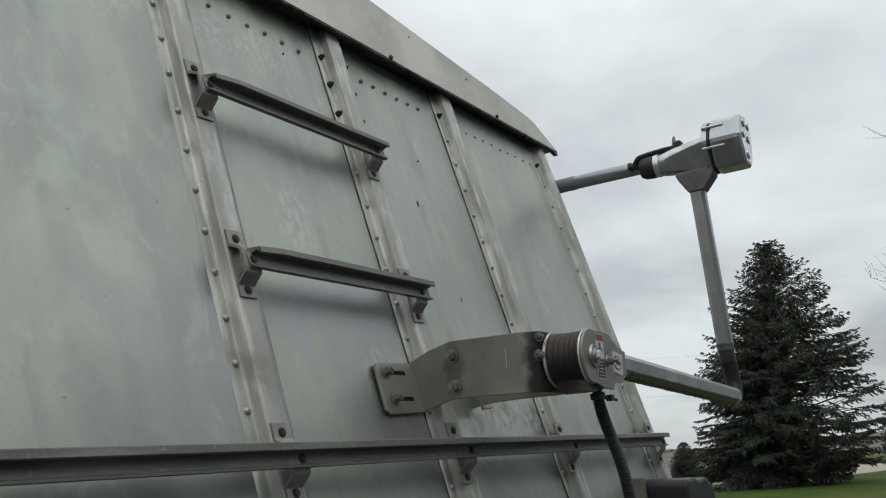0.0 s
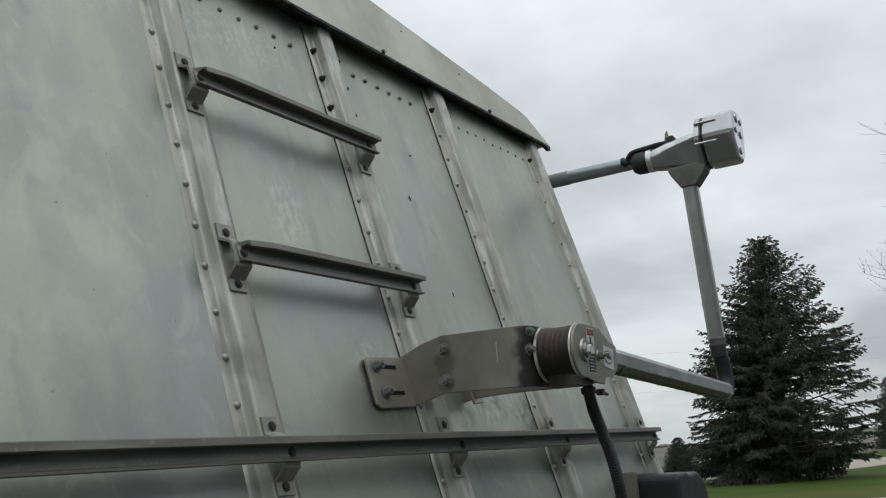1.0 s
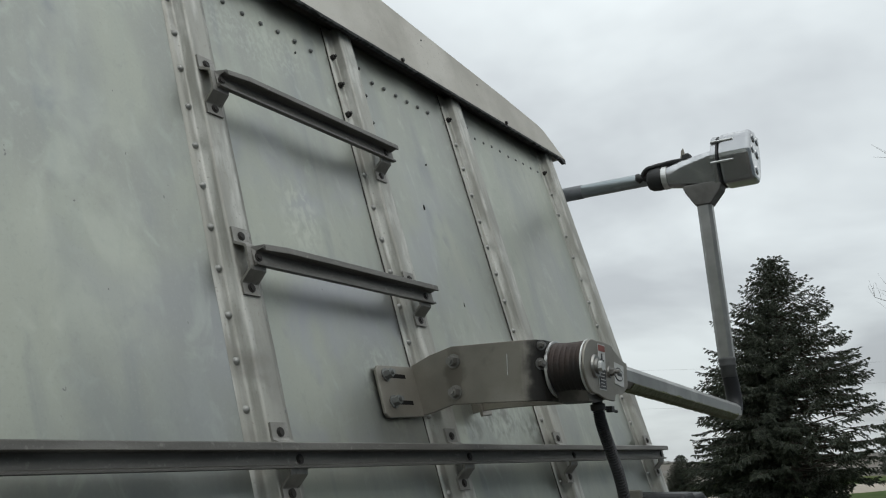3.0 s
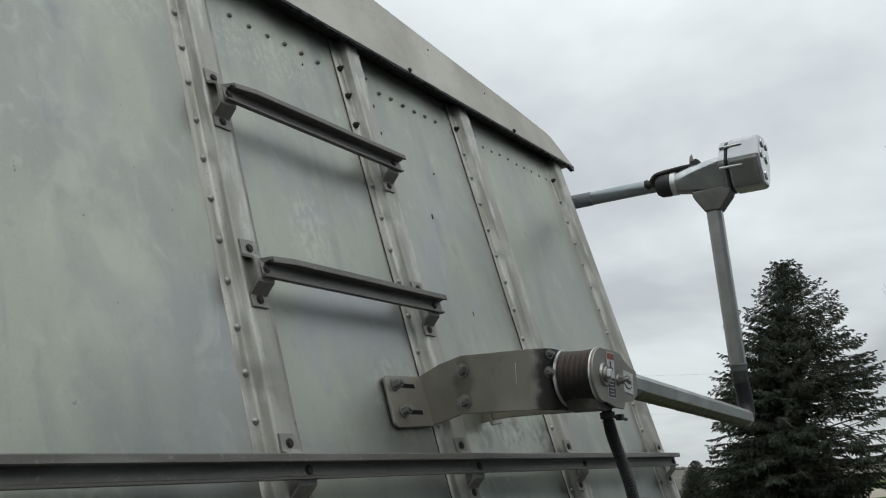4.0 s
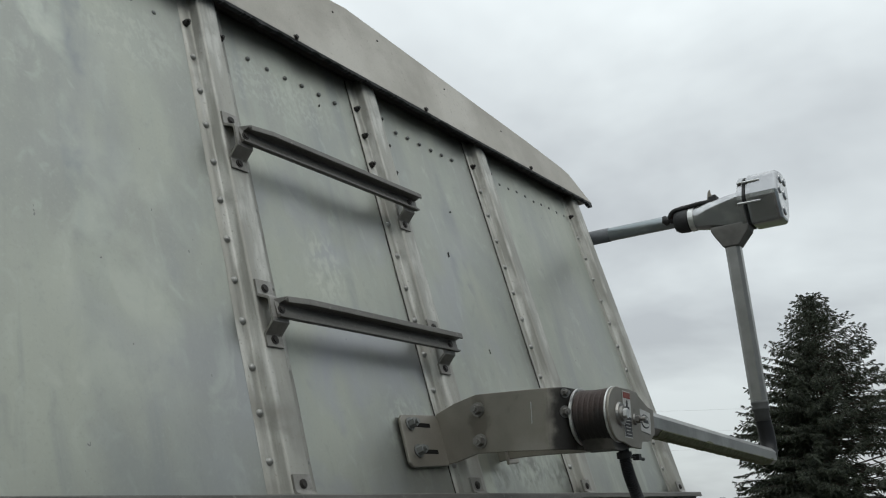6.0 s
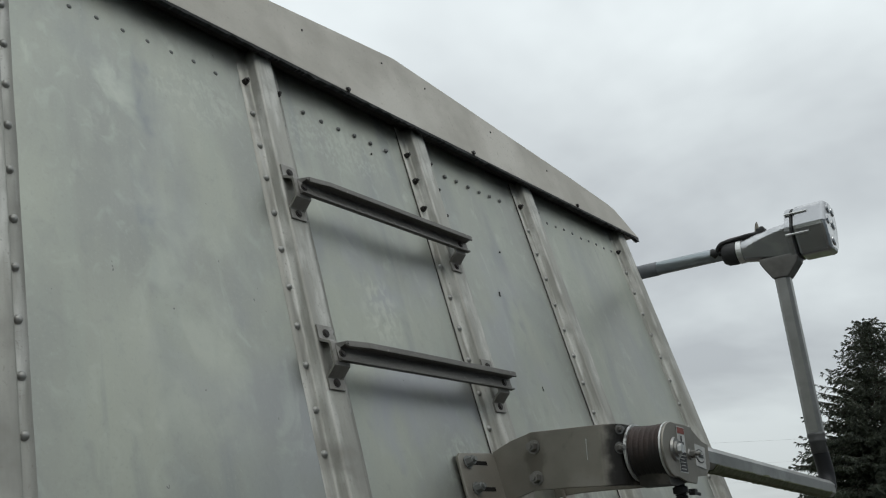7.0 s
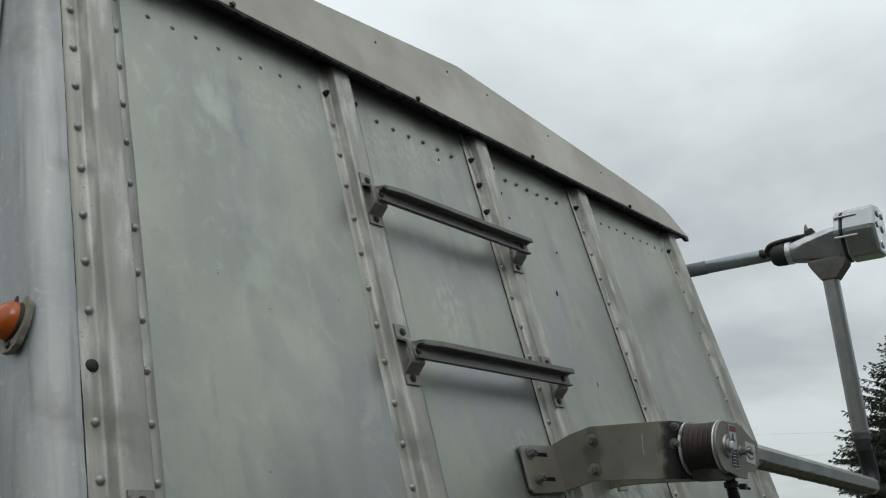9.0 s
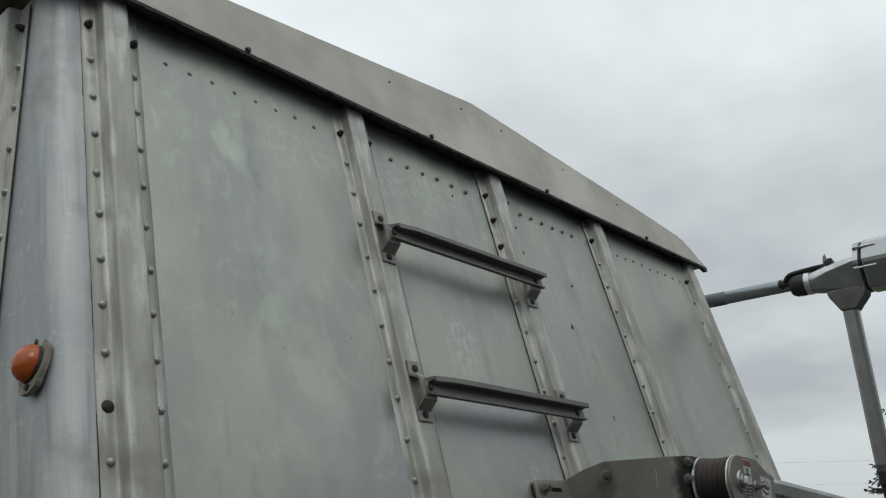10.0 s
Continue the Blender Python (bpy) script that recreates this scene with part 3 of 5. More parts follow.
def spruce(x, y, height, radius, seed, label, sprays=1.0):
    """A spruce: tapered trunk, whorls of drooping limbs and needle sprays along them."""
    rng = random.Random(seed)
    root = thing("spruce_tree", label, "tree", Matrix.Translation((x, y, 0)), group="spruces")
    bm = bmesh.new()
    n = 14
    sweep(bm, [(0.05 * noise.noise(Vector((k, seed, 0))), 0.05 * noise.noise(Vector((k, 0, seed))), height * 0.97 * k / (n - 1)) for k in range(n)], [0.022 * height * (1 - 0.97 * k / (n - 1)) for k in range(n)], 10)
    part("trunk", bm, BARK, root, "rough brown bark", smooth=True)
    limbs = bmesh.new()
    verts, faces = [], []

    def spray(p, d, size):
        """A needle-covered twig: three crossed narrow leaf shapes."""
        d = d.normalized()
        s = d.cross(Vector((0, 0, 1)))
        s = s.normalized() if s.length > 0.05 else Vector((1, 0, 0))
        w = s.cross(d)
        a0 = rng.random() * 3.14
        for k in range(2):
            a = a0 + k * 1.57
            side = (math.cos(a) * s + math.sin(a) * w) * size * rng.uniform(0.12, 0.19)
            b = len(verts)
            sag = Vector((0, 0, -size * 0.15))
            verts.extend((p - d * size * 0.15, p + d * size * 0.4 + side, p + d * size + sag, p + d * size * 0.35 - side))
            faces.append((b, b + 1, b + 2, b + 3))

    z = height * 0.03
    while z < height * 0.985:
        f = z / height
        full = radius * (1 - f) ** 0.70
        count = 15 if f < 0.5 else (12 if f < 0.75 else 8)
        spin = rng.random() * 6.28
        z0 = z
        for k in range(count):
            a = spin + 6.283 * k / count + rng.uniform(-0.3, 0.3)
            # the side towards the road is thin inside, with bare limbs showing
            thin = math.sin(a) < -0.25 and 0.12 < f < 0.8
            if math.sin(a) < -0.2 and 0.08 < f < 0.36 and rng.random() < 0.5:
                continue
            skirt = 1.0 if f > 0.16 else (0.25 + 4.6 * f if math.sin(a) < 0.1 else 0.88 + 0.75 * f)
            z = z0 + height * rng.uniform(-0.016, 0.016) * min(1.0, 2.5 * (1 - f))
            length = max(0.0143 * height, full * skirt * rng.choice((0.66, 0.76, 0.84, 0.90, 0.95, 0.99, 1.04)) * (1 + (0.09 if math.sin(a) > 0 and f < 0.7 else -0.10) * math.sin(a)))
            rise = length * (0.42 * f + rng.uniform(-0.06, 0.16))
            droop = (0.46 - 0.36 * f) * length * (0.55 if f < 0.3 and math.sin(a) < 0.1 else 1.0)
            lift = (0.12 + 0.10 * rng.random()) * length
            pts = []
            m = 7
            for q in range(m):
                u = q / (m - 1)
                pts.append(Vector((math.cos(a) * length * u, math.sin(a) * length * u, z + rise * u - droop * u * u + lift * u ** 3 + 0.05 * length * noise.noise(Vector((a * 3, z, u * 2))))))
            if length > 0.4:
                sweep(limbs, pts, [0.026 * (1 - 0.85 * q / (m - 1)) * (0.5 + length * 0.2) for q in range(m)], 5)
            out = Vector((math.cos(a), math.sin(a), 0))
            acr = Vector((-out.y, out.x, 0))
            step = 0.125 / sprays
            cnt = int(length / step) + 1
            for q in range(cnt):
                u = min(1.0, (q + rng.random()) / cnt)
                if (u < 0.2 and length > 1.0) or (thin and u < 0.75 and rng.random() < (0.82 if f < 0.4 else 0.62)):
                    continue
                i = min(int(u * (m - 1)), m - 2)
                p = pts[i].lerp(pts[i + 1], u * (m - 1) - i)
                # fronds to both sides, shorter towards the tip, covered in needle sprays
                for side in (-1, 1):
                    reach = (0.26 * length * (1 - u) ** 0.7 + 0.10) * rng.uniform(0.6, 1.1)
                    way = (out * rng.uniform(0.6, 0.95) + acr * side * rng.uniform(0.45, 0.85) + Vector((0, 0, rng.uniform(-0.75, 0.10)))).normalized()
                    n_sp = int(reach / 0.042) + 1
                    for j in range(n_sp):
                        g = (j + 0.3) / n_sp
                        at = p + way * reach * g + Vector((0, 0, 0.05 * reach * g * g + rng.uniform(-0.02, 0.02)))
                        dd = way + Vector((rng.uniform(-0.55, 0.55), rng.uniform(-0.55, 0.55), rng.uniform(-0.5, 0.35)))
                        spray(at, dd, rng.uniform(0.08, 0.15) * (0.8 + 0.35 * (1 - f)) * min(1.0, 0.3 + height / 9))
            for j in range(3):
                spray(pts[-1], out + Vector((rng.uniform(-0.4, 0.4), rng.uniform(-0.4, 0.4), rng.uniform(-0.1, 0.6))), 0.16 * min(1.0, 0.3 + height / 9))
        z = z0 + height * (0.012 + 0.009 * rng.random()) * (1.0 if f < 0.8 else 0.85)
    for k in range(40):
        spray(Vector((0, 0, height * (0.93 + 0.05 * k / 40))), Vector((rng.uniform(-1, 1), rng.uniform(-1, 1), 0.9)), 0.16 * min(1.0, 0.3 + height / 9))
    spray(Vector((0, 0, height * 0.955)), Vector((0, 0, 1)), height * 0.045)
    tagged(part("limb_work", limbs, BARK, root, "dark drooping limbs"), kind="stuff")
    me = bpy.data.meshes.new("crown")
    me.from_pydata(verts, [], faces)
    me.materials.append(NEEDLES)
    crown = new("crown", me)
    crown.parent = root
    tagged(crown, "dense blue-green needle sprays", kind="stuff")
    return root


bx, by = at_bearing(78.4, 39)
spruce(bx, by, 9.85, 4.5, 11, "tall dark blue-green spruce standing on the lawn")
bx, by = at_bearing(72.15, 45)
spruce(bx, by, 1.95, 0.95, 5, "small bushy spruce at the edge of the field", 0.6)
bx, by = at_bearing(84.1, 95)
spruce(bx, by, 6.6, 2.0, 8, "slim far spruce beyond the lawn", 0.5)


def bare_tree(x, y, height, seed, label):
    """A leafless tree that forks again and again into fine twigs."""
    rng = random.Random(seed)
    root = thing("bare_tree", label, "tree", Matrix.Translation((x, y, 0)))
    trunk, limbs = bmesh.new(), bmesh.new()

    def grow(bm, p, d, length, r, depth):
        n = 4
        pts = [p]
        for _ in range(n):
            d = (d + Vector((rng.uniform(-1, 1), rng.uniform(-1, 1), rng.uniform(-0.5, 0.8))) * 0.16).normalized()
            pts.append(pts[-1] + d * length / n)
        sweep(bm, pts, [r * (1 - 0.45 * k / n) for k in range(n + 1)], 8 if depth < 2 else (4 if depth < 4 else 3))
        if depth >= 6:
            return
        for k in range(3 if depth < 4 else 4):
            i = rng.choice((2, 3, 4)) if k else 4
            side = Vector((rng.uniform(-1, 1), rng.uniform(-1, 1), rng.uniform(-0.25, 0.75))).normalized()
            grow(limbs, pts[i], (d * 0.75 + side * 0.8).normalized(), length * rng.uniform(0.58, 0.8), r * 0.5 if k else r * 0.55, depth + 1)

    grow(trunk, Vector((0, 0, 0)), Vector((0, 0, 1)), height * 0.26, height * 0.02, 0)
    part("trunk", trunk, BARK, root, "grey-brown bark", smooth=True)
    tagged(part("twig_work", limbs, TWIGS, root, "fine bare twigs"), kind="stuff")
    return root


bx, by = at_bearing(86.3, 44)
bare_tree(bx, by, 24.5, 9, "tall leafless deciduous tree beside the driveway")


def power_line():
    """Three sagging cables between two wooden poles."""
    root = thing("power_line", "far power line of sagging cables on wooden poles", "power line")
    a, b = at_bearing(40, 120), at_bearing(98, 150)
    for x, y in (a, b):
        bm = bmesh.new()
        rod(bm, (x, y, 0), (x, y, 15.5), 0.16, 10, 0.11)
        part("pole", bm, POLEWOOD, root)
    for k, h in enumerate((15.2, 12.6, 10.4)):
        bm = bmesh.new()
        pts = [Vector((a[0] + (b[0] - a[0]) * u / 30, a[1] + (b[1] - a[1]) * u / 30, h - 2.2 * (1 - (u / 15 - 1) ** 2))) for u in range(31)]
        sweep(bm, pts, [0.009] * 31, 4)
        part("cable", bm, CABLE, root)


power_line()


# ---- the trailer ----
trailer = thing("grain_trailer", "weathered aluminium grain trailer with a leaning riveted end wall", "trailer")
LOW, TOP = -1.72, 0.085
RIBS = (-0.518, 0.047, 0.535, 1.022, 1.606)
MID = 0.515
PITCH = 0.0755


def wall_panel(x0, x1, seed):
    """A thin sheet, slightly buckled between its ribs."""
    bm = bmesh.new()
    nx, nz = 16, 60
    grid = []
    for i in range(nx + 1):
        col = []
        for k in range(nz + 1):
            x, z = x0 + (x1 - x0) * i / nx, LOW + (TOP - LOW) * k / nz
            hold = math.sin(math.pi * i / nx) ** 1.4
            y = 0.0018 * hold * noise.noise(Vector((x * 2.3 + seed, z * 1.6, seed))) + 0.0009 * hold * noise.noise(Vector((x * 7, z * 5, seed + 3)))
            col.append(bm.verts.new((x, y, z)))
        grid.append(col)
    for i in range(nx):
        for k in range(nz):
            bm.faces.new((grid[i][k], grid[i + 1][k], grid[i + 1][k + 1], grid[i][k + 1]))
    ob = part("wall_panel", bm, SHEET, trailer, "streaked bare aluminium sheet", T, smooth=True)
    sol = ob.modifiers.new("thickness", "SOLIDIFY")
    sol.thickness, sol.offset = 0.003, -1
    return ob


for i in range(4):
    wall_panel(RIBS[i] - 0.012 + 0.002 * i, RIBS[i + 1] + 0.012, i * 5.1)

HALF_HAT = [(0.0515, -0.0024), (0.0385, -0.0026), (0.0325, -0.0030), (0.0290, -0.0038), (0.0272, -0.0062), (0.0236, -0.0190), (0.0229, -0.0212), (0.0216, -0.0227), (0.0198, -0.0234), (0.0150, -0.0236), (0.0, -0.0234)]
HAT = [(-px - (0.0025 if px > 0.05 else 0.0), py) for px, py in HALF_HAT[:-1]] + HALF_HAT[::-1]


def rib(x, name="rib"):
    """A hat-section stiffener, with a slightly wavy flange edge."""
    bm = bmesh.new()
    n = 40
    rows = []
    for k in range(n + 1):
        z = LOW + (TOP - 0.008 - LOW) * k / n
        row = []
        for i, (px, py) in enumerate(HAT):
            wob = 0.0012 * noise.noise(Vector((x * 3, z * 9, i))) if i in (0, 20) else 0.0007 * noise.noise(Vector((x, z * 5, i)))
            row.append(bm.verts.new((px + wob, py, z)))
        rows.append(row)
    for a, b in zip(rows, rows[1:]):
        for i in range(len(HAT) - 1):
            bm.faces.new((a[i], a[i + 1], b[i + 1], b[i]))
    ob = part(name, bm, RIB, trailer, "dull grey hat-section rib", T @ Matrix.Translation((x, 0, 0)), smooth=True)
    sol = ob.modifiers.new("thickness", "SOLIDIFY")
    sol.thickness, sol.offset = 0.002, 0
    # a thin crack of old sealant along the flange's left edge
    bm = bmesh.new()
    rows = []
    for k in range(241):
        z = LOW + (TOP - 0.01 - LOW) * k / 240
        w = 0.0011 + 0.0012 * max(-0.7, noise.noise(Vector((x * 7, z * 26, 2)))) + 0.0007 * noise.noise(Vector((x * 7, z * 110, 5)))
        rows.append([bm.verts.new((-0.0532 - d, y, z)) for d, y in ((0.0, -0.0026), (w, -0.0020), (w + 0.0005, 0.0002), (0.0, 0.0004))])
    for a, b in zip(rows, rows[1:]):
        for i in range(4):
            j = (i + 1) % 4
            bm.faces.new((a[i], a[j], b[j], b[i]))
    part("sealant", bm, BOLT, ob, "dark cracked sealant line")
    return ob


RIVET_MESH = dome(0.0066, 0.0054)
RIVET_MESH.materials.append(RIVET)
SMALL_RIVET_MESH = dome(0.0072, 0.0058)
SMALL_RIVET_MESH.materials.append(DULL_RIVET)
bm = bmesh.new()
hex_bolt(bm, (0, 0, 0), 0.0072, 0.008, stud=0.005)
bmesh.ops.recalc_face_normals(bm, faces=bm.faces)
BOLT_MESH = bpy.data.meshes.new("bolt")
bm.to_mesh(BOLT_MESH)
bm.free()
BOLT_MESH.materials.append(BOLT)
PLUG_MESH = dome(0.0095, 0.004)
PLUG_MESH.materials.append(BOLT)
jig = random.Random(2)
for i, x in enumerate(RIBS):
    r = rib(x)
    for side in (-1, 1):
        for k in range(22):
            z = -0.004 - PITCH * k
            lx = side * 0.0392 + jig.uniform(-0.0012, 0.0012)
            if k == 0 or (i == 2 and k < 3):
                lx += -0.004 * (side < 0)
            m = pose(lx, -0.0035, z + jig.uniform(-0.002, 0.002), 0, jig.uniform(0, 60), 0)
            if k == 0 or (i == 2 and k < 3):
                same_mesh("bolt", BOLT_MESH, r, m)
            elif i == 0 and side == -1 and k == 9:
                same_mesh("bolt", PLUG_MESH, r, m)
            else:
                same_mesh("rivet", RIVET_MESH, r, m)


def top_rivets():
    """The row of rivets under the cap, six to eight on each panel."""
    head = bmesh.new()
    box(head, RIBS[0] + 0.05, RIBS[4] - 0.05, 0.004, 0.03, -0.03, TOP)
    bar = part("header_bar", head, RIB, trailer, "plain bar behind the sheets", T)
    for a, b, n in ((-0.413, -0.068, 8), (0.159, 0.418, 6), (0.641, 0.883, 6), (1.12, 1.517, 9)):
        for k in range(n):
            same_mesh("rivet", SMALL_RIVET_MESH, bar, pose(a + (b - a) * k / (n - 1), -0.001, -0.013 + jig.uniform(-0.003, 0.003)) @ Matrix.Diagonal((0.72, 0.8, 0.72, 1)))


top_rivets()

CAP_Z = [(0, 0.273), (0.13, 0.2595), (0.25, 0.2465), (0.40, 0.230), (0.55, 0.2140), (0.82, 0.1855), (1.045, 0.1560), (1.085, 0.1460), (1.125, 0.1190), (1.160, 0.0930), (1.196, 0.0685)]
PEAK = 0.5033
LIP = -0.041
CAP_LINE = [(PEAK - d, z) for d, z in CAP_Z[::-1]] + [(PEAK + d, z) for d, z in CAP_Z[1:]]


def cap_shell():
    """The bent sheet over the wall's top: a face in front and a turned-back roof edge."""
    bm = bmesh.new()
    back = Vector((0, 0.26, 0.07))
    top = [bm.verts.new((x, LIP + 0.002, z)) for x, z in CAP_LINE]
    low = [bm.verts.new((x, LIP + 0.001 * noise.noise(Vector((x * 6, 0, 0))), 0.0640 + 0.002 * noise.noise(Vector((x * 4, 1, 0))))) for x, z in CAP_LINE]
    far = [bm.verts.new(Vector((x, LIP + 0.002, z)) + back) for x, z in CAP_LINE]
    for i in range(len(top) - 1):
        bm.faces.new((low[i], low[i + 1], top[i + 1], top[i]))
        bm.faces.new((top[i], top[i + 1], far[i + 1], far[i]))
    ob = part("front_cap", bm, CAP, trailer, "grey painted sheet cap with a low peak", T)
    sol = ob.modifiers.new("thickness", "SOLIDIFY")
    sol.thickness, sol.offset = 0.0035, 1
    bev = ob.modifiers.new("edge", "BEVEL")
    bev.width, bev.segments = 0.004, 2
    return ob


cap = cap_shell()


def cap_seal():
    """The dark, ragged rubber strip hanging under the cap's lip."""
    bm = bmesh.new()
    n = 420
    rows = []
    for k in range(n + 1):
        x = PEAK - 1.191 + 2.382 * k / n
        hang = 0.0578 + 0.003 * noise.noise(Vector((x * 14, 0, 2))) + 0.0030 * noise.noise(Vector((x * 55, 5, 2))) + 0.002 * noise.noise(Vector((x * 160, 5, 2)))
        hang -= 0.011 * min(1.0, max(0.0, (x - PEAK - 1.150) / 0.025))
        out = 0.0012 * noise.noise(Vector((x * 35, 7, 2)))
        rows.append([bm.verts.new(v) for v in ((x, LIP - 0.0022, 0.0668 + out), (x, LIP - 0.0038 + out, 0.0630), (x, LIP - 0.002 + out, hang), (x, LIP + 0.010, hang + 0.003), (x, LIP + 0.012, 0.0670))])
    for a, b in zip(rows, rows[1:]):
        for i in range(5):
            j = (i + 1) % 5
            bm.faces.new((a[i], a[j], b[j], b[i]))
    bm.faces.new(rows[0])
    bm.faces.new(rows[-1][::-1])
    part("seal", bm, RUBBER, cap, "black ragged rubber edge strip")
    for x in (-0.6033, -0.252, 0.275, 0.7424, 1.2823):
        b = bmesh.new()
        rod(b, (x, LIP, 0.0690), (x, LIP - 0.009, 0.0690), 0.0050, 8)
        rod(b, (x, LIP - 0.002, 0.0690), (x, LIP - 0.005, 0.0690), 0.0068, 10)
        part("bolt", b, BOLT, cap)
    for x, z in ((0.6075, 0.2243), (0.4437, 0.2293), (0.1708, 0.1896), (1.1632, 0.1598), (0.8853, 0.1946)):
        b = bmesh.new()
        rod(b, (x, LIP - 0.0015, z), (x, LIP - 0.0032, z), 0.0026, 8)
        part("screw", b, BOLT, cap)


cap_seal()


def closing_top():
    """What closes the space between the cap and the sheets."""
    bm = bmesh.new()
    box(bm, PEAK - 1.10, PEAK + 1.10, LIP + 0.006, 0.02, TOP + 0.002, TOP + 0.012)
    part("cap_ledge", bm, LEDGE_BLACK, trailer, "black ledge under the cap", T)


closing_top()

SIDE = 0.107


def corner(mirror):
    """The rounded corner sheet, wider towards the bottom because the end wall leans and the side stands upright."""
    bm = bmesh.new()
    nz, rows = 40, []
    edge = 0.0415
    for k in range(nz + 1):
        z = LOW + (0.07 - LOW) * k / nz
        ys = 0.067 - 0.196 * z
        flat, bend = SIDE - edge - 0.044, 0.044
        row = [(0.0, -0.0005), (0.5 * flat, 0.0)]
        for a in range(0, 91, 6):
            row.append((flat + bend * math.sin(radians(a)), 0.9 * bend * (1 - math.cos(radians(a)))))
        row += [(SIDE - edge, 0.04 + (ys - 0.01) * u) for u in (0.3, 0.7, 1.0)]
        rows.append([bm.verts.new((mirror * px, py + 0.0008 * noise.noise(Vector((px * 20, z * 6, 1))), z)) for px, py in row])
    for a, b in zip(rows, rows[1:]):
        for i in range(len(a) - 1):
            bm.faces.new((a[i], a[i + 1], b[i + 1], b[i]))
    x = RIBS[0] - edge if mirror < 0 else RIBS[4] + edge
    ob = part("corner_sheet", bm, CORNER, trailer, "rounded aluminium corner sheet", T @ Matrix.Translation((x, 0, 0)), smooth=True)
    sol = ob.modifiers.new("thickness", "SOLIDIFY")
    sol.thickness, sol.offset = 0.003, 0
    return ob


corner(-1)
corner(1)


def side_wall(mirror):
    """A side wall, with a hat-section rib that follows the corner sheet's raked edge."""
    x = (RIBS[0] - SIDE) if mirror < 0 else (RIBS[4] + SIDE)
    along = Vector((0, -0.196, 1)).normalized()
    across = Vector((0, along.z, -along.y))
    turn = T @ Matrix(((0, -mirror, 0, x), (across.y, 0, along.y, 0.067), (across.z, 0, along.z, 0), (0, 0, 0, 1)))
    # the sheet behind the rib, upright at its far end
    bm = bmesh.new()
    front = [T @ (Vector((x, 0.067 + 0.02, 0)) + along * k) for k in (-1.66, 0.06)]
    ring = [front[0], Vector((front[0].x, 7.0, front[0].z)), Vector((front[1].x, 7.0, front[1].z)), front[1]]
    near = [bm.verts.new(p) for p in ring]
    far = [bm.verts.new(p - Vector((mirror * 0.004, 0, 0))) for p in ring]
    bm.faces.new(near)
    bm.faces.new(far[::-1])
    for k in range(4):
        bm.faces.new((near[k], far[k], far[(k + 1) % 4], near[(k + 1) % 4]))
    part("side_panel", bm, SHEET, trailer, "plain aluminium side sheet")
    bm = bmesh.new()
    rows = [[bm.verts.new((p, q, z)) for p, q in HAT] for z in (-1.72, -1.1, -0.5, 0.055)]
    for r, s in zip(rows, rows[1:]):
        for i in range(len(HAT) - 1):
            bm.faces.new((r[i], r[i + 1], s[i + 1], s[i]))
    ob = part("rib", bm, RIB, trailer, "dull grey hat-section rib", turn @ Matrix.Translation((0.0465, -0.003, 0)), smooth=True)
    sol = ob.modifiers.new("thickness", "SOLIDIFY")
    sol.thickness, sol.offset = 0.002, 0
    for side in (-1, 1):
        for k in range(22):
            same_mesh("bolt" if k == 0 else "rivet", BOLT_MESH if k == 0 else RIVET_MESH, ob, pose(side * 0.0392, -0.0035, 0.012 - 0.0755 * k))


side_wall(-1)
side_wall(1)


def trailer_rest():
    """Plain closing walls, floor, tarp and standing legs."""
    xa, xb = RIBS[0] - SIDE + 0.004, RIBS[4] + SIDE - 0.004
    bm = bmesh.new()
    box(bm, xa, xb, 6.96, 7.0, 0.85, 2.6)
    part("back_wall", bm, SHEET, trailer)
    bm = bmesh.new()
    box(bm, xa, xb, -0.44, 6.96, 0.83, 0.86)
    part("floor", bm, RIB, trailer)
    bm = bmesh.new()
    roof = [(x, z - 0.012) for x, z in CAP_LINE]
    prism(bm, [*roof, *[(x, z - 0.006) for x, z in roof[::-1]]], 6.7, Matrix.Translation((0, 0.25, 2.575)))
    part("tarp", bm, TARP, trailer, "grey vinyl roll tarp")
    for x in (xa + 0.35, xb - 0.35):
        bm = bmesh.new()
        box(bm, x - 0.06, x + 0.06, 0.9, 1.02, 0.04, 0.84, 0.006)
        box(bm, x - 0.14, x + 0.14, 0.82, 1.10, 0.0, 0.04, 0.006)
        part("leg", bm, RIB, trailer)
        bm = bmesh.new()
        box(bm, x - 0.06, x + 0.06, 5.6, 5.72, 0.04, 0.84, 0.006)
        box(bm, x - 0.14, x + 0.14, 5.5, 5.8, 0.0, 0.04, 0.006)
        part("leg", bm, RIB, trailer)


trailer_rest()


# ---- ladder rungs and rail on the wall ----
WEB = -0.050


